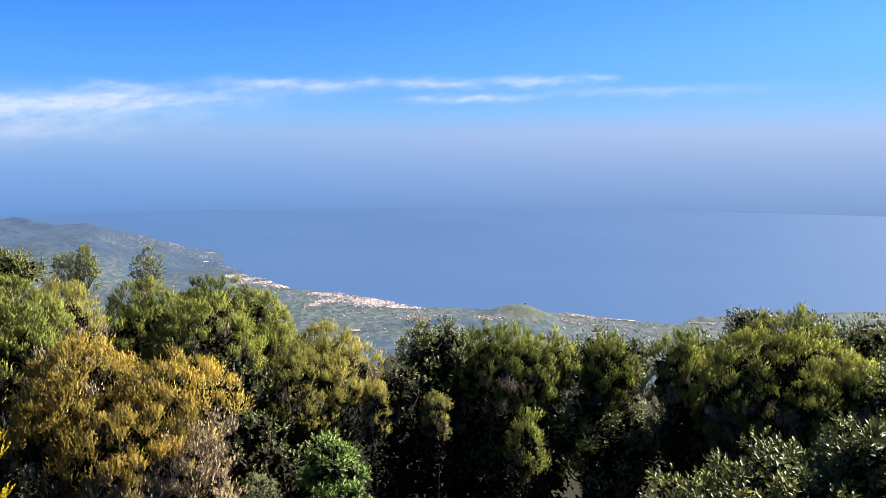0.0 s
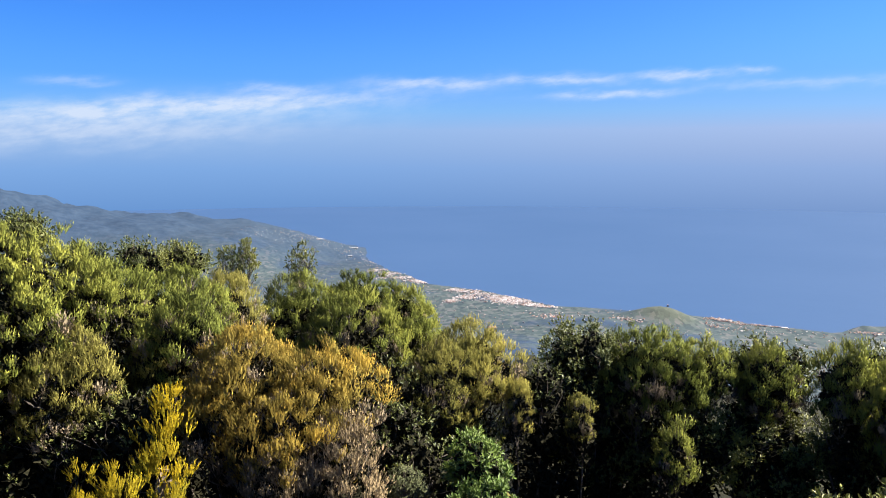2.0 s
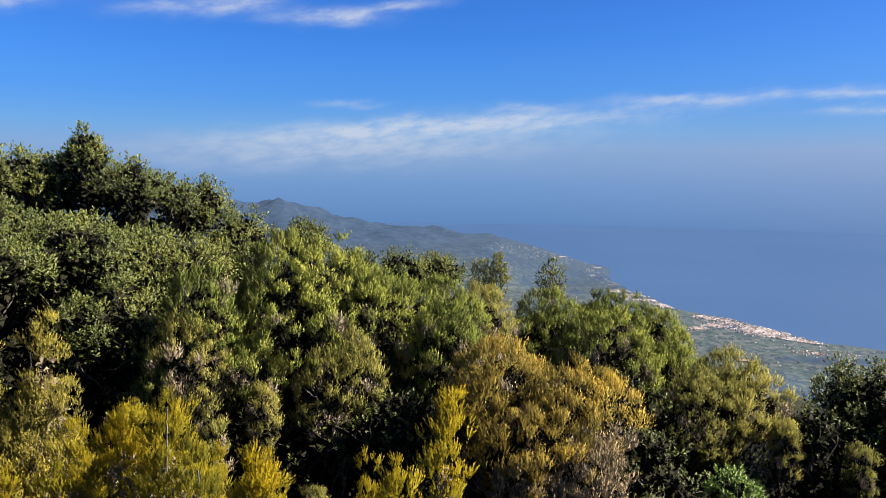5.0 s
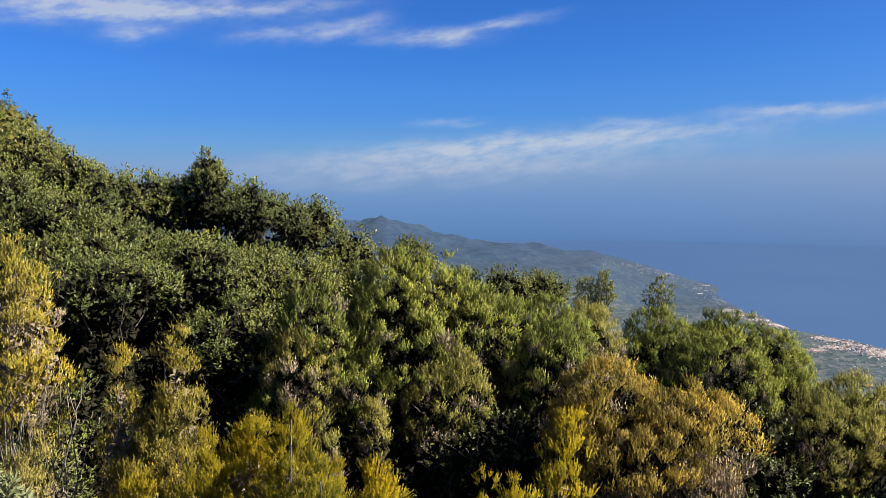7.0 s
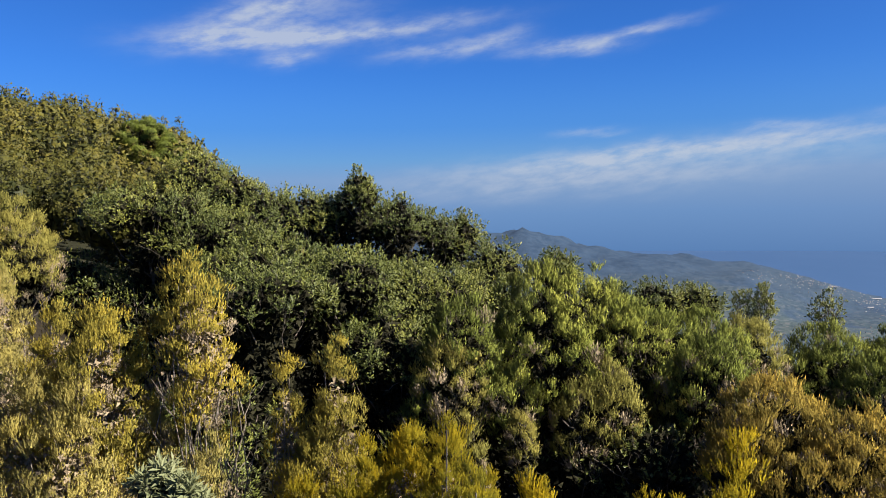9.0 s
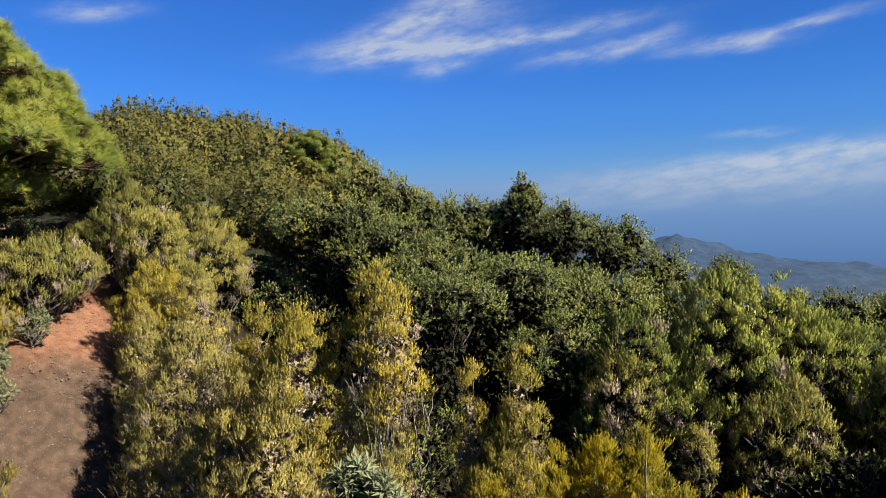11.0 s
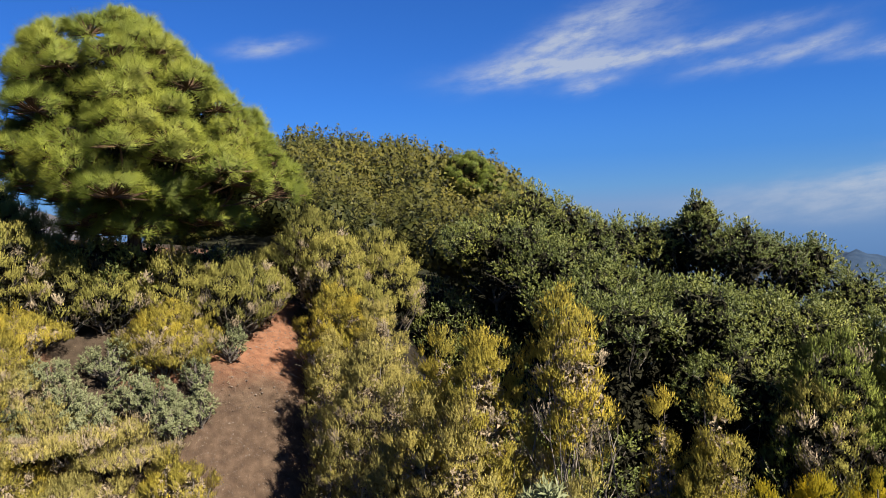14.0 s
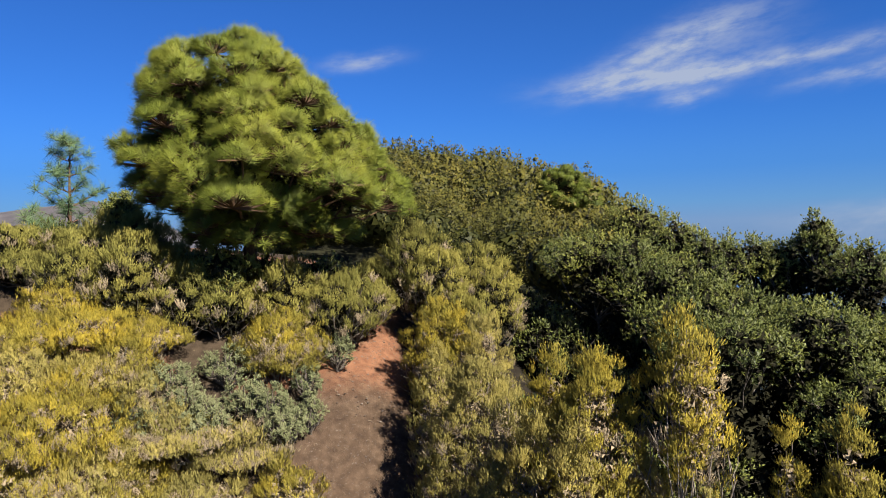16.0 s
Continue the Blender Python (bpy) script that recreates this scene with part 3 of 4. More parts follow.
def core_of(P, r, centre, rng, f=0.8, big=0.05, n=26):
    """The filling of a crown: rough chips behind each tuft, standing for its twigs and its inner shade."""
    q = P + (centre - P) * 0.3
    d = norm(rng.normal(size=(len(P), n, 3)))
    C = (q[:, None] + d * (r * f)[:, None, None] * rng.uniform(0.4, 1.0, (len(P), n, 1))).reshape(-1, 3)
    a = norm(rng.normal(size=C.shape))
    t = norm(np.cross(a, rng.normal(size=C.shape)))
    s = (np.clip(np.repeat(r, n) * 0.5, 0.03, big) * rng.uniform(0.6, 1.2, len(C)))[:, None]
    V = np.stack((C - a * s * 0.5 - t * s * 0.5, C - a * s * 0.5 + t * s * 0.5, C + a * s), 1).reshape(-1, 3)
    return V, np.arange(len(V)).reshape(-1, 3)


def under_crown_shade(rad, h, crown, rng):
    """Places and sizes of the dark twig chips that paint the shade under a crown, down to the ground."""
    n = int(6 + 26 * rad * max(0.3, h - crown * 0.6))
    a, q = rng.uniform(0, 6.3, n), np.sqrt(rng.uniform(0, 1, n)) * rad * 0.7
    return np.stack((np.cos(a) * q, np.sin(a) * q, rng.uniform(0.05, max(0.2, h - crown * 0.45), n)), -1), np.full(n, 0.24)


HEATH = {"far": [brush(6, 3, 0.33, 0.40, 0.046, q) for q in (1, 2, 3)], "mid": [brush(5, 5, 0.36, 0.30, 0.042, q) for q in (4, 5, 6)], "fine": [brush(5, 3, 0.36, 0.42, 0.050, q) for q in (10, 11, 12)],
         "near": [brush(6, 12, 0.28, 0.20, 0.026, q) for q in (7, 8, 9)]}
TWIG = {"sage": [rosette(7, 1.0, 0.24, 1.5, 0.45, q) for q in (2, 3)], "laurel": [rosette(5, 1.0, 0.46, 0.9, 0.7, q) for q in (2, 3, 4)],
        "fresh": [rosette(6, 1.0, 0.42, 0.9, 0.7, q) for q in (2, 3)], "grey": [rosette(6, 1.0, 0.36, 1.25, 0.5, q) for q in (2, 3)]}


def woody(P, r, rng, r0, limbs=22, twigs=2, spread=0.9):
    """Stem, limbs that leave it at a slant towards some of the tufts, and finer twigs at their ends."""
    top = float(P[:, 2].max())
    stem = bend((0, 0, -0.25), P[int(P[:, 2].argmax())] * np.array((0.6, 0.6, 0.9)), rng, 7, 0.06)
    out = [tube(stem, np.linspace(r0 * 1.2, r0 * 0.25, 7), 6)]
    for q in rng.permutation(len(P))[:limbs]:
        c, s = P[q], r[q]
        rho = math.hypot(c[0], c[1])
        z = min(top * 0.9, max(0.05, c[2] - spread * rho - 0.1))
        f = min(5.99, (z + 0.25) / (top * 0.9 + 0.25) * 6)
        a = stem[int(f)] + (stem[int(f) + 1] - stem[int(f)]) * (f - int(f))
        out.append(tube(bend(a, c, rng), np.linspace(r0 * 0.5 * (1.1 - z / (top + 0.3)) + 0.004, 0.005, 5), 4))
        for _ in range(twigs):
            b = a + (c - a) * rng.uniform(0.45, 0.9)
            e = c + norm(rng.normal(size=3) + np.array((0, 0, 0.7))) * s * 1.1
            out.append(tube(bend(b, e, rng, 4), np.linspace(0.006, 0.002, 4), 3))
    return join(out)


count = [0]


def plant(name, x, y, label, category, group=""):
    count[0] += 1
    root = new(name)
    root.location = (x, y, float(ground(x, y)))
    return tagged(root, label, category, group), np.random.default_rng(count[0] * 7 + 11)


HEATH_WORDS = {"green": "bushy green tree heath with feathery upright shoots", "olive": "olive-green tree heath with greyish twiggy lower branches",
               "yellow": "bright yellow-green tree heath shrub with feathery tips", "lemon": "vivid lemon-yellow heath sprigs standing in a tuft", "gold": "golden-brown tree heath with dry lower branches",
               "tan": "tan-green upright heath bush with dry grey stems", "dead": "withered brown tree heath with bare twigs"}


def tree_heath(x, y, top, rad, tone, crown=None, dry=0.25, size=0.102, up=0.95, point=0.15, crowd=1.0, low=-0.62, limbs=24):
    """A bushy heath tree: tufts of upright sprigs over a lumpy crown, dry and twiggy below."""
    root, rng = plant("tree_heath", x, y, HEATH_WORDS[tone], "shrub", "tree heaths")
    h = max(top - root.location.z, 0.5)
    crown = crown or min(h * 0.92, max(rad * 2.1, rad + 0.75))
    size = min(size, rad * 0.42)
    P, d, r = tufts_of(rad, h - size * 1.1, crown - size * 0.5, rng, size, low, crowd, point)
    k = 9
    p, w, soft = sprigs_on(P, d, r, rng, k, up, 0.7)
    length = np.repeat(r, k) * rng.uniform(0.75, 1.4, len(p))
    height = np.repeat((P[:, 2] - P[:, 2].min()) / max(0.2, np.ptp(P[:, 2])), k)
    sear = np.repeat(rng.uniform(size=len(P)), k) < dry * np.clip(1.3 - height * 1.7, 0.02, 1.0)
    thin = np.repeat(rng.uniform(size=len(P)), k) < 0.4 * np.clip(0.55 - height, 0, 1)
    part("trunk", *woody(P, r, rng, 0.02 + 0.016 * rad, limbs, 3), BARK, root)
    Q, e = under_crown_shade(rad, h, crown, rng)
    tagged(part("inner_growth", *core_of(np.concatenate((P, Q)), np.concatenate((r, e)), np.array((0, 0, h - crown * 0.55)), rng), INNER_SHADE, root, "dense dark inner growth"), kind="stuff")
    sel = ~sear & ~thin
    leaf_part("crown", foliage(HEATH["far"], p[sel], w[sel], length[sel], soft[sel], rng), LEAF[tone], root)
    if sear.any():
        leaf_part("dry_foliage", foliage(HEATH["fine"], p[sear], w[sear], length[sear], soft[sear], rng), LEAF["dry"], root, "brown dry lower sprays")
    return root


def heath_bush(x, y, top, rad, tone, detail="mid", dry=0.3, lean=(0.0, 0.0), bare=0.12, size=0.125, k=9, point=0.45, stems=16):
    """An upright young heath: several slender stems from one foot under close-set feathery tips, bare and grey below."""
    root, rng = plant("heath_bush", x, y, HEATH_WORDS[tone], "shrub", "heath bushes")
    h = max(top - root.location.z, 0.35)
    size = min(size, rad * 0.5)
    crown = min(h * (1 - bare), 1.7)
    P, d, r = tufts_of(rad, h - size * 2.2, crown, rng, size, -0.9, 1.15, point)
    P[:, :2] += np.array(lean) * P[:, 2:]
    # leading shoots stand above the rest
    P[:, 2] += np.clip(rng.normal(size=len(P)), 0, 2) * size * 0.7 * (d[:, 2] > 0.2)
    p, w, soft = sprigs_on(P, d, r, rng, k, 0.95, 0.9, 0.5)
    length = np.repeat(r, k) * rng.uniform(0.7, 1.25, len(p))
    height = np.repeat((P[:, 2] - P[:, 2].min()) / max(0.2, np.ptp(P[:, 2])), k)
    sear = np.repeat(rng.uniform(size=len(P)), k) < dry * np.clip(1.4 - height * 1.8, 0.03, 1.0)
    thin = np.repeat(rng.uniform(size=len(P)), k) < 0.5 * np.clip(0.45 - height, 0, 1)
    wood = []
    foot = np.array((0, 0, -0.2))
    for q in rng.permutation(len(P))[:stems]:
        a = rng.normal(size=3) * np.array((0.05, 0.05, 0)) + foot
        line = bend(a, P[q], rng, 6, 0.10)
        wood.append(tube(line, np.linspace(0.008 + 0.008 * rad, 0.004, 6), 4))
        for f in rng.uniform(0.3, 0.9, 4):
            b = line[int(f * 5)]
            e = b + norm(rng.normal(size=3) * 0.5 + d[q] * 0.5 + np.array((0, 0, 1.0))) * rng.uniform(0.15, 0.4) * min(1, h)
            wood.append(tube(bend(b, e, rng, 4), (0.0045, 0.0035, 0.0026, 0.0016), 3))
    tagged(part("stem", *join(wood), TWIGS, root, "thin grey-brown bare stems"), kind="stuff")
    tagged(part("inner_growth", *core_of(P, r, np.array((0, 0, h - crown * 0.5)), rng, 0.8, 0.03, 13), DRY_INNER, root, "dense dry brown inner growth"), kind="stuff")
    sel = ~sear & ~thin
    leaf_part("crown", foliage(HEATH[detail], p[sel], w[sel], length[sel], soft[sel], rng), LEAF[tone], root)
    if sear.any():
        leaf_part("dry_foliage", foliage(HEATH[detail], p[sear], w[sear], length[sear], soft[sear], rng), LEAF["dry"], root, "brown dry lower sprays")
    return root


LEAFY_WORDS = {"laurel": "dark glossy evergreen laurel-like tree with dense small leaves", "fresh": "bright green leafy young tree with glossy leaves",
               "grey": "grey-green rockrose shrub with soft broad leaves", "sage": "pale sage-like shrub with long drooping leaves"}


def leafy(x, y, top, rad, tone="laurel", leaf=0.046, crown=None, k=40, size=0.22, core=True, point=0.1, low=-0.5, crowd=0.92):
    """A broad-leaved tree or shrub: rounded tufts of leafy twig ends over a lumpy crown."""
    root, rng = plant({"grey": "rockrose", "sage": "sage_shrub"}.get(tone, "laurel_tree"), x, y, LEAFY_WORDS[tone], "shrub" if tone in ("grey", "sage") else "tree", tone + " plants")
    h = max(top - root.location.z, 0.5)
    crown = crown or min(h * 0.92, max(rad * 1.6, 0.7))
    size = min(size, rad * 0.42)
    P, d, r = tufts_of(rad, h - size * 0.6, crown - size * 0.4, rng, size, low, crowd, point)
    p, w, soft = sprigs_on(P, d, r, rng, k, 0.4, 1.0, 0.9)
    leaves = foliage(TWIG[tone], p - w * leaf * 0.6, w, leaf * rng.uniform(0.7, 1.25, len(p)), soft, rng)
    part("trunk", *woody(P, r, rng, 0.025 + 0.02 * rad, 20, 2), BARK, root)
    if core:
        Q, e = under_crown_shade(rad, h, crown, rng)
        tagged(part("inner_growth", *core_of(np.concatenate((P, Q)), np.concatenate((r, e)), np.array((0, 0, h - crown * 0.55)), rng, 0.75, 0.07, 44), INNER_SHADE, root, "dense dark inner growth"), kind="stuff")
    leaf_part("crown", leaves, LEAF[tone], root)
    return root


# <plants>
for x, y, top, rad in [(-6.31, 7.51, -0.41, 0.94), (-6.76, 6.26, -0.71, 0.48), (-5.65, 8.26, -0.75, 0.64), (-5.29, 9.19, -1.05, 0.73), (-4.43, 11.36, -1.39, 0.86), (-3.62, 11.95, -1.38, 0.57), (-2.97, 12.22, -1.67, 0.56), (-3.44, 10.64, -1.62, 0.79), (-2.57, 11.49, -2.02, 0.52), (-4.67, 8.25, -1.18, 0.46), (0.96, 11.57, -2.11, 0.77), (1.72, 11.69, -2.25, 0.48), (3.55, 10.95, -2.1, 0.51), (4.66, 10.09, -1.68, 1.02), (5.14, 9.4, -1.96, 0.42), (1.18, 10.24, -3.09, 0.28), (3.86, 9.67, -2.61, 0.26), (2.67, 11.81, -2.39, 0.45), (4.21, 10.93, -2.26, 0.41), (-6.34, 6.54, -1.34, 0.43), (-6.88, 5.83, -1.53, 0.35)]:
    tree_heath(x, y, top, rad, "green")
for x, y, top, rad in [(-6.6, 5.98, -1.16, 0.44), (-5.09, 9.98, -1.22, 0.56), (-1.59, 10.65, -1.98, 0.63), (-2.01, 9.97, -2.05, 0.53), (-5.39, 7.34, -1.5, 0.38), (-4.94, 8.24, -1.42, 0.43), (-5.87, 6.3, -1.87, 0.18), (-6.12, 5.77, -2.1, 0.21), (-5.63, 7.03, -1.7, 0.35), (-4.94, 6.05, -2.73, 0.17), (-0.9, 10.26, -2.58, 0.2), (-0.05, 10.31, -2.76, 0.19), (-1.71, 10.36, -2.05, 0.55)]:
    tree_heath(x, y, top, rad, "olive", dry=0.4)
for x, y, top, rad in [(-3.69, 7.66, -1.46, 0.63), (-2.78, 7.81, -1.64, 0.57), (-3.13, 7.36, -1.84, 0.74), (-3.86, 7.24, -1.84, 0.33)]:
    tree_heath(x, y, top, rad, "gold", dry=0.45)
for x, y, top, rad in [(-2.52, 7.16, -2.25, 0.51), (-2.94, 6.89, -2.48, 0.39)]:
    tree_heath(x, y, top, rad, "dead", dry=0.0)
for x, y, top, rad in [(-12.33, 1.75, 1.01, 0.54), (-12.11, 2.65, 0.64, 0.49), (-11.29, 1.82, 0.6, 0.49), (-12.9, 1.43, 0.62, 0.51), (-10.85, 1.95, 0.11, 0.47), (-11.56, 2.75, 0.33, 0.51), (-11.1, 0.61, 0.31, 0.56), (-10.78, -0.34, 0.51, 0.45), (-10.98, -0.92, 0.18, 0.49), (-12.17, -2.93, 1.01, 0.75), (-12.45, -2.49, 1.24, 0.64), (-11.82, -1.86, 0.74, 0.61), (-10.97, -2.23, 0.29, 0.6), (-11.41, -3.57, 0.35, 0.59), (-12.11, -4.01, 0.19, 0.62), (-10.95, -1.86, 0.55, 0.55), (-10.72, -1.15, 0.35, 0.49), (-10.71, 0.32, 0.35, 0.48), (-10.66, -2.25, 0.87, 0.49), (-10.94, -2.96, 0.77, 0.5), (-10.55, -1.55, 0.48, 0.39)]:
    tree_heath(x, y, top, rad, "olive", dry=0.3, size=0.088)
for x, y, top, rad in [(-6.31, 1.94, -0.23, 0.45), (-6.92, 1.79, -0.27, 0.24), (-5.16, 2.88, -0.67, 0.16), (-4.84, 3.1, -0.6, 0.25), (-4.78, 2.97, -1.0, 0.43)]:
    heath_bush(x, y, top, rad, "yellow", size=0.085)
for x, y, top, rad in [(-10.62, -3.0, 0.28, 0.53), (-10.18, -2.69, 0.02, 0.8), (-10.01, -3.38, -0.11, 0.56), (-10.3, -1.95, -0.14, 0.52), (-10.18, -0.42, -0.14, 0.58), (-8.92, -2.81, -0.72, 0.82), (-8.45, -2.99, -0.85, 0.58), (-9.97, -3.14, -0.02, 0.48), (-9.76, -2.19, -0.29, 0.45), (-9.38, -2.61, -0.57, 0.45), (-8.54, -0.44, -1.54, 0.37), (-10.04, -0.47, -0.31, 0.5), (-8.66, -2.1, -1.39, 0.55), (-9.93, 1.53, -0.0, 0.44), (-9.55, 1.67, -0.11, 0.46)]:
    heath_bush(x, y, top, rad, "yellow", "fine", dry=0.14, size=0.07)
for x, y, top, rad in [(-7.87, 1.46, -0.55, 0.59), (-6.57, 1.57, -0.69, 0.4), (-6.02, 2.3, -1.02, 0.31), (-7.07, 1.37, -1.12, 0.43), (-6.09, 1.7, -0.92, 0.37), (-7.96, 1.13, -1.13, 0.34), (-5.56, 2.4, -1.23, 0.3), (-6.69, 2.0, -1.04, 0.42)]:
    heath_bush(x, y, top, rad, "tan", dry=0.38, size=0.085)
for x, y, top, rad in [(-9.63, -2.37, -0.46, 0.55), (-9.64, -3.22, -0.27, 0.47), (-9.24, -1.54, -1.34, 0.88), (-9.08, -0.93, -1.5, 0.57), (-8.55, -1.4, -1.59, 0.58), (-8.58, -2.49, -1.23, 0.67), (-9.5, -1.89, -0.68, 0.37), (-9.26, -3.06, -0.53, 0.41), (-9.13, -1.62, -0.95, 0.36), (-9.12, 1.84, -0.2, 0.42), (-8.95, 1.29, -0.52, 0.33)]:
    heath_bush(x, y, top, rad, "tan", "fine", dry=0.24, size=0.07)
for x, y, top, rad in [(-5.64, 2.55, 0.1, 0.35)]:
    heath_bush(x, y, top, rad * 0.9, "yellow", dry=0.3, bare=0.62, lean=(-0.05, -0.03), stems=26, size=0.1, point=0.25)
for x, y, top, rad in [(-3.82, 2.92, -0.9, 0.4), (-3.41, 2.91, -0.98, 0.34), (-3.34, 3.13, -1.06, 0.12), (-3.98, 2.71, -1.08, 0.33), (-4.38, 2.49, -1.2, 0.29), (-2.99, 2.67, -0.87, 0.15), (-3.23, 2.71, -0.9, 0.17), (-2.52, 2.59, -0.74, 0.22), (-1.98, 2.65, -0.76, 0.13), (-1.82, 2.64, -0.72, 0.13), (-1.53, 2.53, -0.53, 0.16), (-1.71, 2.59, -0.84, 0.2)]:
    heath_bush(x, y, top, rad, "lemon", "near", dry=0.08, size=0.075, point=0.6)
# the laurel at x 6.21 stays unseen, added to shade the shrubs beside it
for x, y, top, rad in [(-13.45, 6.09, 1.55, 0.67), (-12.66, 6.55, 1.15, 0.55), (-11.95, 6.8, 0.88, 0.54), (-11.2, 7.06, 0.78, 0.62), (-10.3, 7.48, 0.99, 0.35), (-10.96, 7.41, 0.73, 0.58), (-10.35, 7.9, 0.61, 0.57), (-10.17, 8.74, 0.44, 0.54), (-9.94, 7.93, 0.67, 0.6), (-10.38, 9.69, 0.35, 0.63), (-9.22, 9.43, -0.15, 0.63), (-9.72, 5.65, 0.16, 0.96), (-8.79, 6.15, -0.0, 0.85), (-8.59, 7.21, -0.21, 0.9), (-8.6, 8.64, -0.55, 0.76), (-7.82, 5.94, -0.84, 0.71), (-9.05, 10.9, -0.5, 0.5), (-9.34, 11.37, -0.42, 0.45), (-8.37, 11.48, -0.92, 0.52), (-7.6, 11.98, -0.94, 0.51), (-7.13, 12.59, -0.98, 0.52), (-0.08, 11.61, -1.99, 0.69), (2.96, 12.26, -2.36, 0.59), (4.93, 11.94, -1.9, 0.44), (5.53, 11.34, -1.86, 0.59), (6.5, 11.39, -1.9, 0.59), (6.21, 8.22, -0.48, 0.67), (0.46, 12.0, -3.27, 0.98), (2.69, 11.81, -3.21, 1.05), (3.89, 11.37, -3.16, 0.8), (-0.71, 11.68, -3.27, 0.65), (1.61, 11.7, -3.27, 0.78), (5.0, 10.26, -2.89, 0.84), (-1.76, 10.56, -3.08, 0.62), (5.54, 9.4, -2.1, 0.56), (0.41, 12.1, -2.35, 0.63), (2.58, 12.24, -2.38, 0.63), (4.19, 11.37, -2.11, 0.63)]:
    leafy(x, y, top, rad)
for x, y, top, rad in [(-8.8, 7.22, -0.33, 0.65), (-9.45, 6.94, -0.23, 0.73), (-8.02, 7.29, -0.52, 0.57)]:
    leafy(x, y, top, rad, crown=1.3)
# crowns that overhang the dark hollow
for x, y, top, rad in [(-11.9, 4.75, 0.88, 1.0), (-10.8, 5.3, 0.5, 0.9), (-9.65, 4.95, 0.04, 0.79), (-8.7, 4.75, -0.2, 0.8)]:
    leafy(x, y, top, rad, crown=0.95, low=-0.3)
for x, y, top, rad in [(-12.4, 4.0, -0.35, 0.7), (-11.3, 4.2, -0.75, 0.7), (-10.3, 4.3, -1.15, 0.7), (-9.4, 4.1, -1.5, 0.65), (-12.9, 5.2, 0.1, 0.7), (-11.5, 5.6, -0.3, 0.8), (-8.4, 4.3, -1.6, 0.6), (-12.93, 3.81, -0.05, 0.54), (-13.5, 3.25, 0.28, 0.55)]:
    leafy(x, y, top, rad, k=22, crown=1.3)
for x, y, top, rad in [(-9.4, 3.0, -1.75, 0.5), (-8.6, 3.2, -1.85, 0.5), (-10.3, 2.9, -1.35, 0.5), (-7.6, 3.4, -1.9, 0.5)]:
    leafy(x, y, top, rad)
for x, y, top, rad in [(-10.87, -1.17, 0.74, 0.49), (-11.08, -0.72, 0.63, 0.5), (-13.22, -2.72, 1.61, 0.28), (-12.56, -3.5, 0.81, 0.41), (-12.35, 0.19, 0.55, 0.57)]:
    leafy(x, y, top, rad)
for x, y, top, rad in [(-6.72, 13.59, -1.15, 0.26), (-6.43, 13.72, -1.05, 0.21), (-5.48, 14.11, -1.15, 0.31), (1.48, 14.03, -2.91, 0.17)]:
    leafy(x, y, top, rad, leaf=0.042, k=14, size=0.12, crown=1.1, core=False)
for x, y, top, rad in [(3.31, 6.97, -2.27, 0.72), (2.49, 6.88, -2.48, 0.61), (4.02, 7.05, -2.0, 0.44)]:
    leafy(x, y, top, rad, leaf=0.06)
for x, y, top, rad in [(-1.15, 8.02, -2.56, 0.35), (-1.01, 7.43, -2.81, 0.33)]:
    leafy(x, y, top, rad, "fresh")
for x, y, top, rad in [(-1.86, 7.67, -2.8, 0.22), (-9.24, -1.32, -0.98, 0.34), (-9.53, -0.81, -0.85, 0.29), (-9.25, -0.42, -1.17, 0.26), (-9.47, -0.56, -0.9, 0.29), (-9.63, -1.67, -0.66, 0.32), (-9.24, -1.92, -0.99, 0.3), (-9.44, -0.12, -1.25, 0.17), (-10.3, 0.3, -0.53, 0.22), (-9.42, -1.48, -0.88, 0.31), (-9.75, -0.13, -0.85, 0.2), (-9.85, -1.07, -0.54, 0.3)]:
    leafy(x, y, top, rad, "grey", 0.034, k=20, size=0.085, crowd=0.75, core=False)
for x, y, top, rad in [(-7.63, 7.13, -1.37, 0.83), (-6.97, 7.88, -1.52, 0.88), (-6.12, 8.41, -1.81, 0.83), (-5.37, 8.88, -1.86, 0.82), (-5.34, 10.48, -2.05, 0.75), (-4.4, 11.31, -2.07, 0.83), (-3.62, 11.35, -2.21, 0.79), (-3.05, 12.32, -2.14, 0.7), (-6.63, 6.71, -1.94, 0.69), (-5.77, 7.18, -2.18, 0.74), (-4.89, 7.54, -2.23, 0.71), (-6.91, 5.85, -1.82, 0.55), (-2.88, 8.65, -2.36, 0.55), (-2.35, 8.77, -2.38, 0.54), (-4.8, 7.38, -1.97, 0.58), (-1.98, 8.47, -2.66, 0.58), (-2.58, 9.55, -2.16, 0.58), (-0.62, 10.73, -2.43, 0.48), (-0.05, 11.36, -2.64, 0.59)]:
    leafy(x, y, top, rad, k=11, crowd=0.8)
for x, y, top, rad in [(-5.15, 1.94, -1.19, 0.19), (-4.91, 1.99, -1.29, 0.15)]:
    leafy(x, y, top, rad, "sage", 0.085, k=12, size=0.1)
# </plants>



# ---- pine ----
# outline of the broad pine's crown: height below its top, reach towards the open slope and towards the woods, depth
PINE_FORM = [(0.0, 0.15, 0.15, 0.15), (0.30, 1.0, 0.6, 0.8), (0.65, 1.3, 0.95, 1.2), (1.1, 1.5, 1.4, 1.45), (1.55, 1.58, 1.9, 1.6), (2.0, 1.5, 2.1, 1.75), (2.4, 1.2, 2.1, 1.6), (2.8, 1.1, 1.8, 1.4), (3.15, 0.9, 1.5, 1.2)]


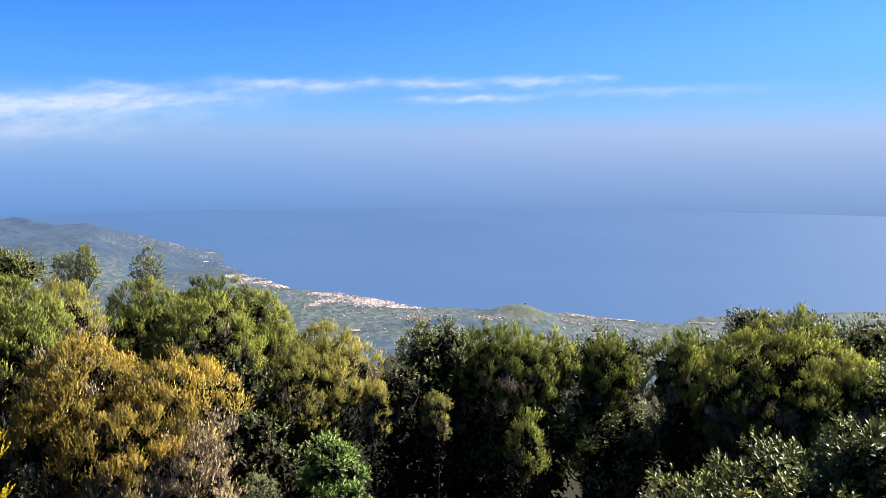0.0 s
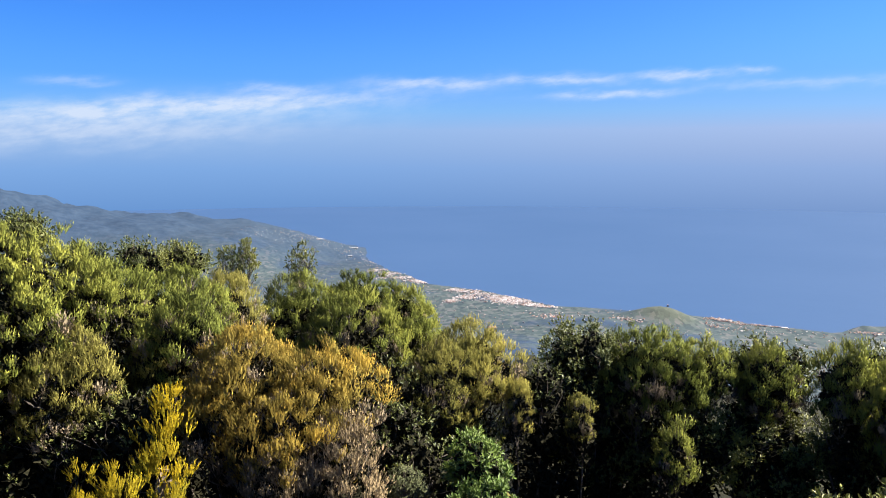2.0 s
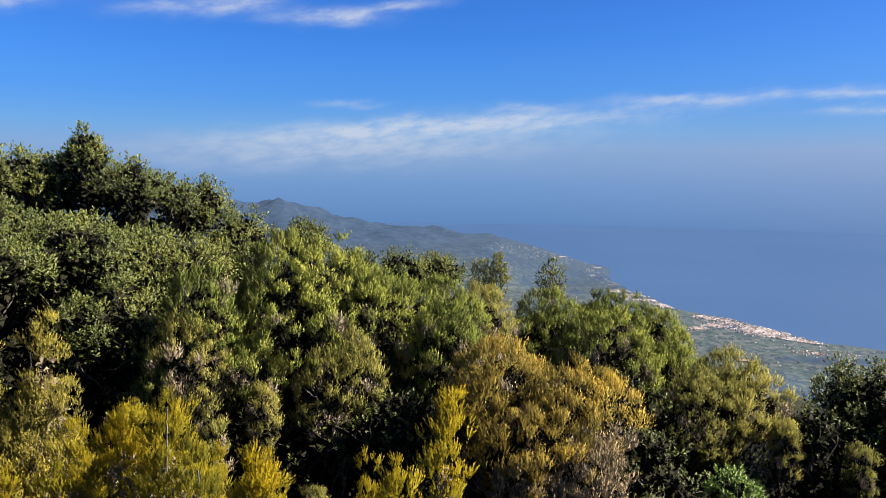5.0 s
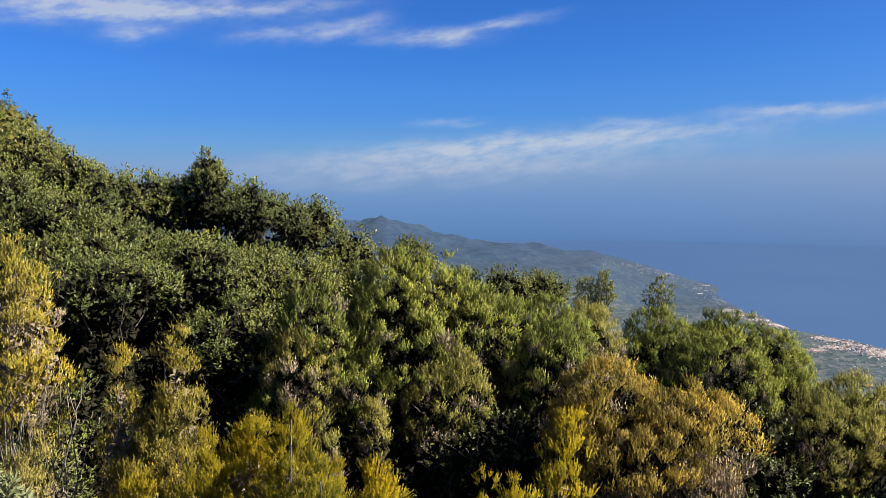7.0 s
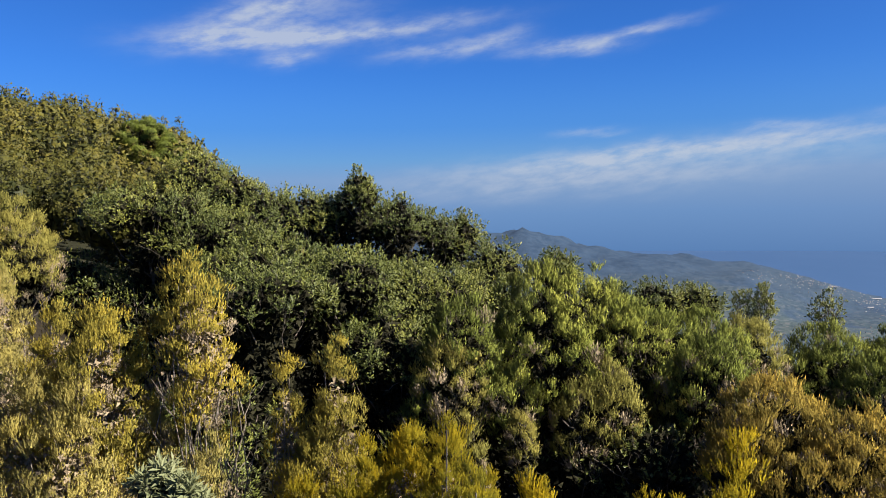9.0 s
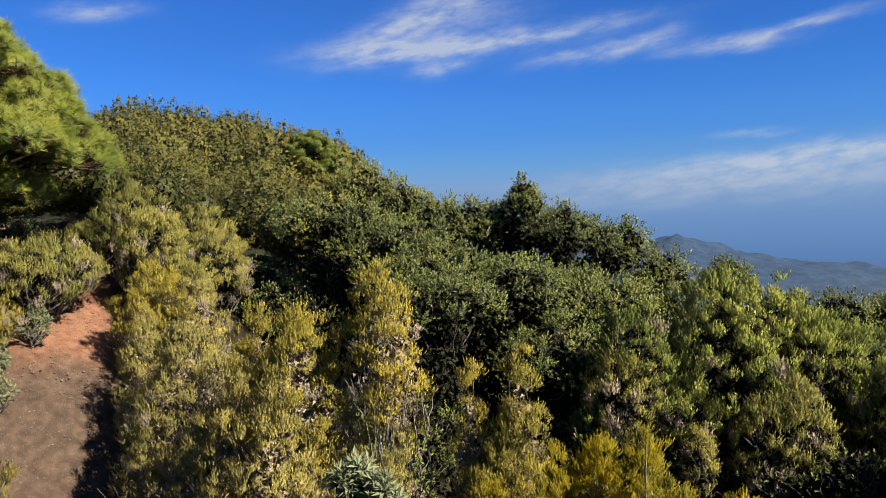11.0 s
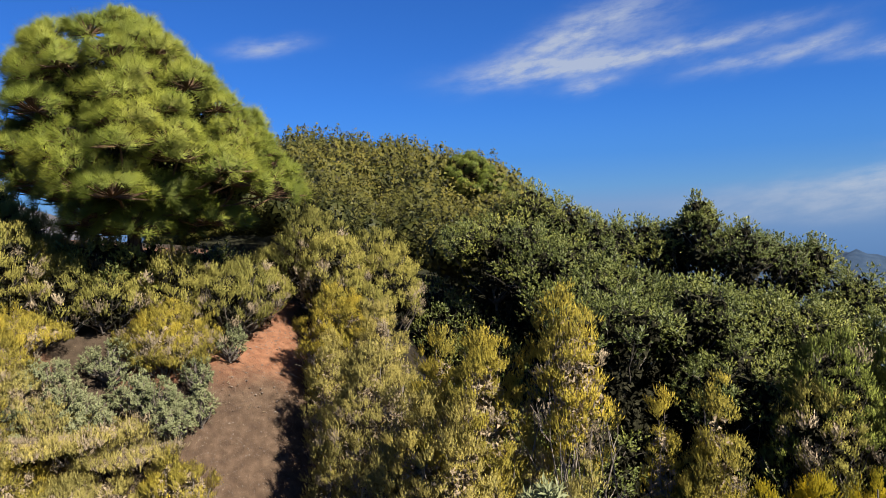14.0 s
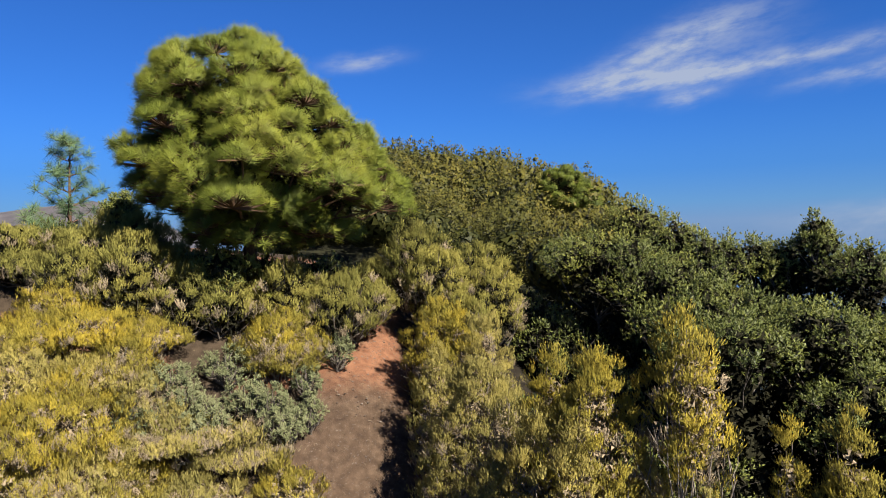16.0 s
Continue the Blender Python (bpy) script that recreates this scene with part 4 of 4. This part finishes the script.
def pine(x, y, top, label, masses=118, length=0.152):
    root, rng = plant("pine_tree", x, y, label, "tree", "pines")
    rng = np.random.default_rng(174)
    h = top - root.location.z
    far = norm(np.array((x, y, 0.0)))
    side = np.array((far[1], -far[0], 0.0))
    trunk = bend((0, 0, -0.3), side * -0.12 + np.array((0, 0, h - 0.2)), rng, 9, 0.02)
    wood = [tube(trunk, np.linspace(0.13, 0.015, 9) * (h / 4.0), 9)]
    P, W, S, M = [], [], [], []
    for i in range(masses + 46):
        inner = i >= masses
        k = (i + 0.5) / masses if not inner else rng.uniform(0.55, 1.0)
        a = i * 2.39996 + rng.normal() * 0.2
        drop = 0.12 + 2.25 * k ** 0.8 if not inner else rng.uniform(1.95, 2.75)
        lo, hi, deep = (np.interp(drop, [f[0] for f in PINE_FORM], [f[c] for f in PINE_FORM]) for c in (1, 2, 3))
        size = rng.uniform(0.34, 0.52) * (0.62 + 0.4 * k)
        out = side * math.cos(a) + far * math.sin(a)
        reach = (side * math.cos(a) * (hi if math.cos(a) > 0 else lo) + far * math.sin(a) * deep) * (rng.uniform(0.86, 1.06) if not inner else rng.uniform(0.3, 0.8))
        ro = np.linalg.norm(reach)
        c = reach * max(0.0, ro - size * 0.8) / ro + side * -0.12 * (1 - k) + np.array((0, 0, h - drop - length * 0.5))
        if k > 0.35 and rng.random() < 0.25:
            c[:2] *= 0.7
        M.append(c)
        start = np.array((0, 0, max(0.36 * h, c[2] - ro * 0.3)))
        wood.append(tube(bend(start, c, rng, 6, 0.08), np.linspace(0.034, 0.010, 6), 5))
        m = int(18 + 100 * size * size)
        d = norm(rng.normal(size=(m, 3)) * np.array((1, 1, 0.8)) + out * 0.45 + np.array((0, 0, 0.5)))
        d[:, 2] = np.where(d[:, 2] < -0.2, -d[:, 2], d[:, 2])
        p = c + d * size * np.array((1, 1, 0.7)) * rng.uniform(0.75, 1.05, (m, 1))
        for q in p:
            wood.append(tube(bend(c, q, rng, 3, 0.05), (0.013, 0.010, 0.007), 3))
        P.append(p), S.append(norm(d + np.array((0, 0, 0.1))))
        W.append(norm(d * 0.55 + out * 0.3 + np.array((0, 0, 0.55)) + rng.normal(size=d.shape) * 0.12))
    P, W, S, M = (np.concatenate(v) if v is not M else np.array(M) for v in (P, W, S, M))
    part("trunk", *join(wood), PINE_BARK, root)
    tagged(part("inner_growth", *core_of(M, np.full(len(M), 0.36), np.array((0, 0, h - 1.6)), rng, 0.8, 0.06, 160), INNER_SHADE, root, "dense dark inner needles"), kind="stuff")
    leaf_part("crown", foliage([needles(84, q, 0.017, 0.18, 0.8) for q in (3, 4)], P, W, length * rng.uniform(0.8, 1.1, len(P)), S, rng, 0.45), LEAF["pine"], root)
    return root


def young_pine(x, y, top, high=2.3):
    root, rng = plant("pine_tree", x, y, "slender young pine with sparse bluish needle tufts", "tree", "pines")
    h = top - root.location.z - 0.1
    wood = [tube(bend((0, 0, -0.2), (0.03, 0.05, h), rng, 9, 0.02), np.linspace(0.04, 0.006, 9), 7)]
    P, W = [np.array((0.03, 0.05, h))], [np.array((0, 0, 1.0))]
    for k in np.linspace(0.02, 0.96, 10):
        z = h - k * high
        for a in np.arange(4) * 1.57 + rng.uniform(0, 6.3) + rng.normal(size=4) * 0.3:
            ln = (0.18 + 0.66 * k) * rng.uniform(0.7, 1.2)
            tip = np.array((math.cos(a) * ln, math.sin(a) * ln, z + ln * 0.6))
            line = bend((0.02, 0.03, z), tip, rng, 6, 0.06)
            wood.append(tube(line, np.linspace(0.011, 0.004, 6), 4))
            way = norm(tip - line[0])
            for q in np.linspace(0.5, 1.0, max(2, int(ln / 0.15))):
                P.append(line[0] + (tip - line[0]) * q + rng.normal(size=3) * 0.02)
                W.append(norm(way + np.array((0, 0, 0.6)) + rng.normal(size=3) * 0.2))
    P, W = np.array(P), np.array(W)
    part("trunk", *join(wood), PINE_BARK, root)
    leaf_part("crown", foliage([needles(90, 9, 0.016)], P, W, 0.2 * rng.uniform(0.8, 1.15, len(P)), W, rng, 0.7), LEAF["blue"], root, "bluish green sparse needles")


# ---- woods on the far hill ----
def far_woods():
    rng = np.random.default_rng(5)

    def crowns(tufts, n, size, seed):
        """One crown of many small pointed tufts, each of fine leaves."""
        q = np.random.default_rng(seed)
        k = np.arange(tufts) + 0.5
        z = 1 - 1.35 * k / tufts
        a = k * 2.39996
        d = np.stack((np.sqrt(1 - z * z) * np.cos(a), np.sqrt(1 - z * z) * np.sin(a), z), -1)
        c = d * q.uniform(0.7, 1.0, (tufts, 1)) * np.array((1, 1, 1.1))
        e = norm(q.normal(size=(tufts, n, 3)) + d[:, None] * 0.5 + np.array((0, 0, 0.5)))
        wide = 1.5 / math.sqrt(tufts)
        p = (c[:, None] + e * np.array((wide, wide, wide * 1.5)) * q.uniform(0.3, 1.0, (tufts, n, 1)) * 0.75).reshape(-1, 3)
        out = norm(e.reshape(-1, 3) + q.normal(size=p.shape) * 0.6)
        side = norm(np.cross(out, q.normal(size=p.shape)))
        tip = norm(np.cross(out, side) + np.array((0, 0, 0.4)))
        s = (size * q.uniform(0.7, 1.4, len(p)))[:, None]
        V = np.stack((p - side * s * 0.4, p + side * s * 0.4, p + tip * s), 1).reshape(-1, 3)
        N = np.repeat(norm(e.reshape(-1, 3) * 0.8 + np.repeat(d, n, 0) * 0.5), 3, axis=0)
        # tone rises towards each tuft's top
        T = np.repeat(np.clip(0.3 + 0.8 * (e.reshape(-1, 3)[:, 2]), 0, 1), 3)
        # the heart of the crown, its shade put into the leaf colour by a low tip
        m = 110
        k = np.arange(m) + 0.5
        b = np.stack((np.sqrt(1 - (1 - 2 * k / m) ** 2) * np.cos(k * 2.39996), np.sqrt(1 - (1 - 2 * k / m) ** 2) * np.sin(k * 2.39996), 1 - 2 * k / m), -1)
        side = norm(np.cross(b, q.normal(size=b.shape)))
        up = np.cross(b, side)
        shade_hub = np.stack((b * 0.62 - side * 0.12 - up * 0.08, b * 0.62 + side * 0.12 - up * 0.08, b * 0.62 + up * 0.16), 1).reshape(-1, 3)
        V, N, T = np.concatenate((V, shade_hub)), np.concatenate((N, np.repeat(b, 3, 0))), np.concatenate((T, np.full(m * 3, -0.8)))
        return V, np.arange(len(V)).reshape(-1, 3), N, T

    rows = ((np.geomspace(15.5, 36, 20), [crowns(26, 60, 0.066, k) for k in range(3)], 1.45, 1.0, 57, 34),
            (np.geomspace(38, 105, 26), [crowns(18, 34, 0.095, k) for k in range(3)], 2.2, 1.45, 57, 34),
            (np.geomspace(20, 75, 14), [crowns(14, 18, 0.15, k) for k in range(3)], 2.2, 1.1, -40, 97))
    V, F, N, T, at = [], [], [], [], 0
    for rings, kinds, gap, big, first, arc in rows:
        az, r = [], []
        for ring in rings:
            m = int(radians(arc) * ring / gap)
            az.append(first + arc * (np.arange(m) + rng.uniform(0, 1, m)) / m)
            r.append(ring * rng.uniform(0.97, 1.03, m))
        az, r = np.concatenate(az), np.concatenate(r)
        keep = ~((az > 72) & (r < 22)) & ~((az > 92) & (r < 60) & (rng.uniform(size=len(az)) < 0.5))
        az, r = np.radians(az[keep]), r[keep]
        x, y = -np.sin(az) * r, np.cos(az) * r
        s = rng.uniform(0.65, 1.4, len(x)) * big
        P = np.stack((x, y, ground(x, y) + (1.2 if first > 0 else 0.3) + 0.7 * s), -1)
        if first < 0:
            low = P[:, 2] + 1.3 * s < -0.31 * r
            P, s = P[low], s[low]
        a = rng.uniform(0, 6.3, len(P))
        c, sn, o, one = np.cos(a), np.sin(a), np.zeros_like(a), np.ones_like(a)
        fr = np.stack((np.stack((c, -sn, o), -1), np.stack((sn, c, o), -1), np.stack((o, o, one), -1)), 1)
        pick = rng.integers(0, 3, len(P))
        for k, (tv, tf, tn, tt) in enumerate(kinds):
            sel = pick == k
            v, f = strew(tv, tf, P[sel], fr[sel], s[sel])
            V.append(v), F.append(f + at), N.append(np.einsum("nij,vj->nvi", fr[sel], tn).reshape(-1, 3)), T.append(np.tile(tt, sel.sum()))
            at += len(v)
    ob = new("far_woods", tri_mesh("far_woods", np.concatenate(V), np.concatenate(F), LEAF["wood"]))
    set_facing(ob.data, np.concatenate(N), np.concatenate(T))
    tagged(ob, "dense dark green evergreen woods covering hill and slope", "woods", kind="stuff")


far_woods()
pine(-10.98, -0.74, 3.52, "broad green Canary pine with long drooping needles")
pine(-37.36, 15.04, 5.16, "feathery pine standing out on the wooded hill crest", 44, 0.24)
young_pine(-13.2, -3.5, 2.42)


# ---- coast towns ----
def box_house(w, d, h, gable):
    v = np.array([(-w, -d, -h), (w, -d, -h), (w, d, -h), (-w, d, -h), (-w, -d, h), (w, -d, h), (w, d, h), (-w, d, h)], float) / 2
    f = np.array([(0, 1, 5), (0, 5, 4), (1, 2, 6), (1, 6, 5), (2, 3, 7), (2, 7, 6), (3, 0, 4), (3, 4, 7)])
    e, t = 0.56, h / 2 + (0.3 * d if gable else 0.25)
    rv = np.array([(-w * e, -d * e, h / 2), (w * e, -d * e, h / 2), (w * e, d * e, h / 2), (-w * e, d * e, h / 2), (-w * e, 0, t), (w * e, 0, t)], float)
    rf = np.array([(0, 1, 5), (0, 5, 4), (2, 3, 4), (2, 4, 5), (0, 4, 3), (1, 2, 5), (0, 3, 2), (0, 2, 1)])
    return (v, f), (rv, rf)


def town(name, label, spots, n, seed, size=2.6, tiled=0.4):
    rng = np.random.default_rng(seed)
    walls, roofs, flat = [], [], []
    for _ in range(n):
        a, r, sa, sr = spots[rng.integers(len(spots))]
        az, d = a + rng.normal() * sa, r + rng.normal() * sr
        x, y = -math.sin(radians(az)) * d, math.cos(radians(az)) * d
        z = float(ground(x, y))
        if z < SEA + 2 or (-9.0 < az < -3.8 and 1350 < d < 1450):
            continue
        w, dp, h = size * rng.uniform(0.7, 1.8), size * rng.uniform(0.7, 1.2), size * rng.uniform(0.35, 0.75)
        (v, f), (rv, rf) = box_house(w, dp, h, True)
        t = rng.uniform(0, math.pi)
        m = np.array(((math.cos(t), -math.sin(t), 0), (math.sin(t), math.cos(t), 0), (0, 0, 1)))
        o = np.array((x, y, z + h * 0.42))
        walls.append((v @ m.T + o, f))
        (roofs if rng.random() < tiled else flat).append((rv @ m.T + o, rf))
    root = new(name)
    tagged(root, label, "town", kind="stuff")
    part("wall", *join(walls), WHITEWASH, root)
    if roofs:
        part("tiled_roof", *join(roofs), ROOF_TILE, root, "orange clay tile roofs")
    if flat:
        part("flat_roof", *join(flat), WHITEWASH, root)


town("coast_town", "dense white town with orange roofs along the coast",
     [(9.6, 1715, 0.5, 9), (8.6, 1695, 0.5, 10), (7.6, 1655, 0.5, 16), (6.4, 1618, 0.6, 20), (5.4, 1597, 0.6, 22), (5.0, 1580, 0.7, 20), (4.2, 1560, 0.6, 16),
      (3.4, 1538, 0.5, 10), (2.6, 1522, 0.4, 5), (8.6, 1610, 0.5, 14), (9.8, 1560, 0.3, 10), (6.2, 1600, 0.7, 22), (5.6, 1585, 0.7, 24)], 1425, 21, 2.4, 0.28)
town("shore_town", "pale houses of a smaller town on a low coastal shelf",
     [(15.6, 2040, 0.4, 18), (14.6, 1975, 0.4, 14), (13.6, 1905, 0.5, 14), (12.6, 1850, 0.4, 10), (12.0, 1825, 0.3, 8), (15.2, 1925, 0.5, 20)], 675, 24, 2.4, 0.25)
town("cape_village", "white houses scattered along the distant cape", [(17.5, 2400, 0.5, 70), (20, 2420, 1.5, 50), (21.4, 2480, 1.0, 40), (15.8, 2200, 0.6, 40), (23, 2350, 1.5, 60)], 330, 22, 1.7, 0.2)
town("roadside_village", "rows of orange-roofed houses between green fields", [(-9.6, 1480, 0.4, 6), (-10.4, 1470, 0.5, 6), (-11.8, 1452, 0.8, 6), (-13, 1455, 0.6, 6), (-19.4, 1456, 0.5, 5), (-3.6, 1335, 0.7, 10), (-9.9, 1385, 0.8, 12), (2.0, 1390, 0.8, 20)], 330, 25, 2.4, 0.65)
town("scattered_houses", "white farmhouses scattered over green coastal fields", [(0, 1350, 8, 120), (-10, 1330, 6, 90), (8, 1500, 6, 120), (14, 1800, 4, 150), (-24, 1550, 6, 70), (-12, 1420, 3, 25)], 600, 23, 1.7, 0.4)


def building(name, label, category, az, r, w, d, h, turn, roof, gable=True):
    x, y = -math.sin(radians(az)) * r, math.cos(radians(az)) * r
    root = new(name)
    root.matrix_world = pose(x, y, float(ground(x, y)) + h * 0.45, 0, 0, turn)
    tagged(root, label, category)
    (v, f), (rv, rf) = box_house(w, d, h, gable)
    part("wall", v, f, WHITEWASH, root)
    part("roof", rv, rf, roof, root)


building("warehouse", "large building with broad orange clay roof among fields", "building", 6.7, 1260, 13, 9, 2.2, 20, ROOF_TILE)
for az, r, w in ((19.8, 2459, 22), (17.3, 2490, 34), (17.5, 2330, 14)):
    building("shed", "long white flat-roofed shed on the distant cape", "building", az, r, w, 12, 1.6, az, WHITEWASH, False)
building("shed", "long white greenhouse shed near the shore", "building", -14.1, 1462, 15, 6, 1.3, -14, WHITEWASH, False)
building("chapel", "tiny white building on the bare grassy knoll", "building", -6.3, 1405, 3, 2.4, 3.2, 10, ROOF_TILE)


# ---- the trodden way: stones, litter and dry stalks ----
DRY_STALKS = [(-8.97, -1.08, 18, 0.55), (-9.08, -0.93, 18, 0.55), (-5.64, 1.3, 110, 0.95), (-5.4, 1.4, 110, 0.95), (-8.01, 0.95, 18, 0.55), (-9.46, -1.39, 18, 0.55), (-9.64, -2.32, 18, 0.55)]


def gravel():
    rng = np.random.default_rng(31)
    n = 1500
    x = -7.2 - rng.uniform(0, 1, n) ** 1.1 * 4.6
    y = 0.27 + (-x - 9.0) * 0.32 + rng.normal(size=n) * np.clip(0.62 - 0.18 * (-x - 9.0), 0.2, 0.9)
    P = np.stack((x, y, ground(x, y) + 0.004), -1)
    tv = np.array([(1, 0, 0), (0.3, 0.9, 0.1), (-0.8, 0.5, 0), (-0.7, -0.6, 0.1), (0.4, -0.9, 0), (0.1, 0.1, 0.6), (0, 0, -0.4)], float)
    tf = np.array([(0, 1, 5), (1, 2, 5), (2, 3, 5), (3, 4, 5), (4, 0, 5), (1, 0, 6), (2, 1, 6), (3, 2, 6), (4, 3, 6), (0, 4, 6)])
    up = norm(np.tile((0, 0, 1.0), (n, 1)) + rng.normal(size=(n, 3)) * 0.25)
    V, F = strew(tv, tf, P, frames_for(up, rng), 0.005 + 0.013 * rng.uniform(0, 1, n) ** 3)
    tagged(new("gravel", tri_mesh("gravel", V, F, STONE)), "small brown and grey stones scattered on the path", "gravel", kind="stuff")


def litter():
    rng = np.random.default_rng(32)
    n = 4200
    x = -6.8 - rng.uniform(0, 1, n) * 5.6
    y = 0.27 + (-x - 9.0) * 0.32 + rng.normal(size=n) * 1.1
    P = np.stack((x, y, ground(x, y) + 0.008), -1)
    tv = np.array([(-0.5, -0.07, 0), (0.5, 0, 0.03), (-0.45, 0.09, 0.02)], float)
    up = norm(np.tile((0, 0, 1.0), (n, 1)) + rng.normal(size=(n, 3)) * 0.35)
    V, F = strew(tv, np.array([(0, 1, 2)]), P, frames_for(up, rng), rng.uniform(0.015, 0.055, n))
    tagged(new("leaf_litter", tri_mesh("leaf_litter", V, F, LEAF["dry"])), "dry brown leaves and twigs strewn on the soil", "litter", kind="stuff")


def dry_stalks(x, y, n, h):
    root, rng = plant("dry_grass", x, y, "pale dry grass stalks among low shrubs", "grass", "dry stalks")
    out = []
    for _ in range(n):
        a = rng.normal(size=2) * 0.12
        b = a + rng.normal(size=2) * 0.16
        out.append(tube(bend((a[0], a[1], -0.05), (b[0], b[1], h * rng.uniform(0.6, 1.1)), rng, 5, 0.15), np.linspace(0.004, 0.0015, 5), 3))
    part("stalk", *join(out), LEAF["dry"], root)
    tagged(root.children[0], kind="stuff")


gravel()
litter()
for x, y, n, h in DRY_STALKS:
    dry_stalks(x, y, n, h)
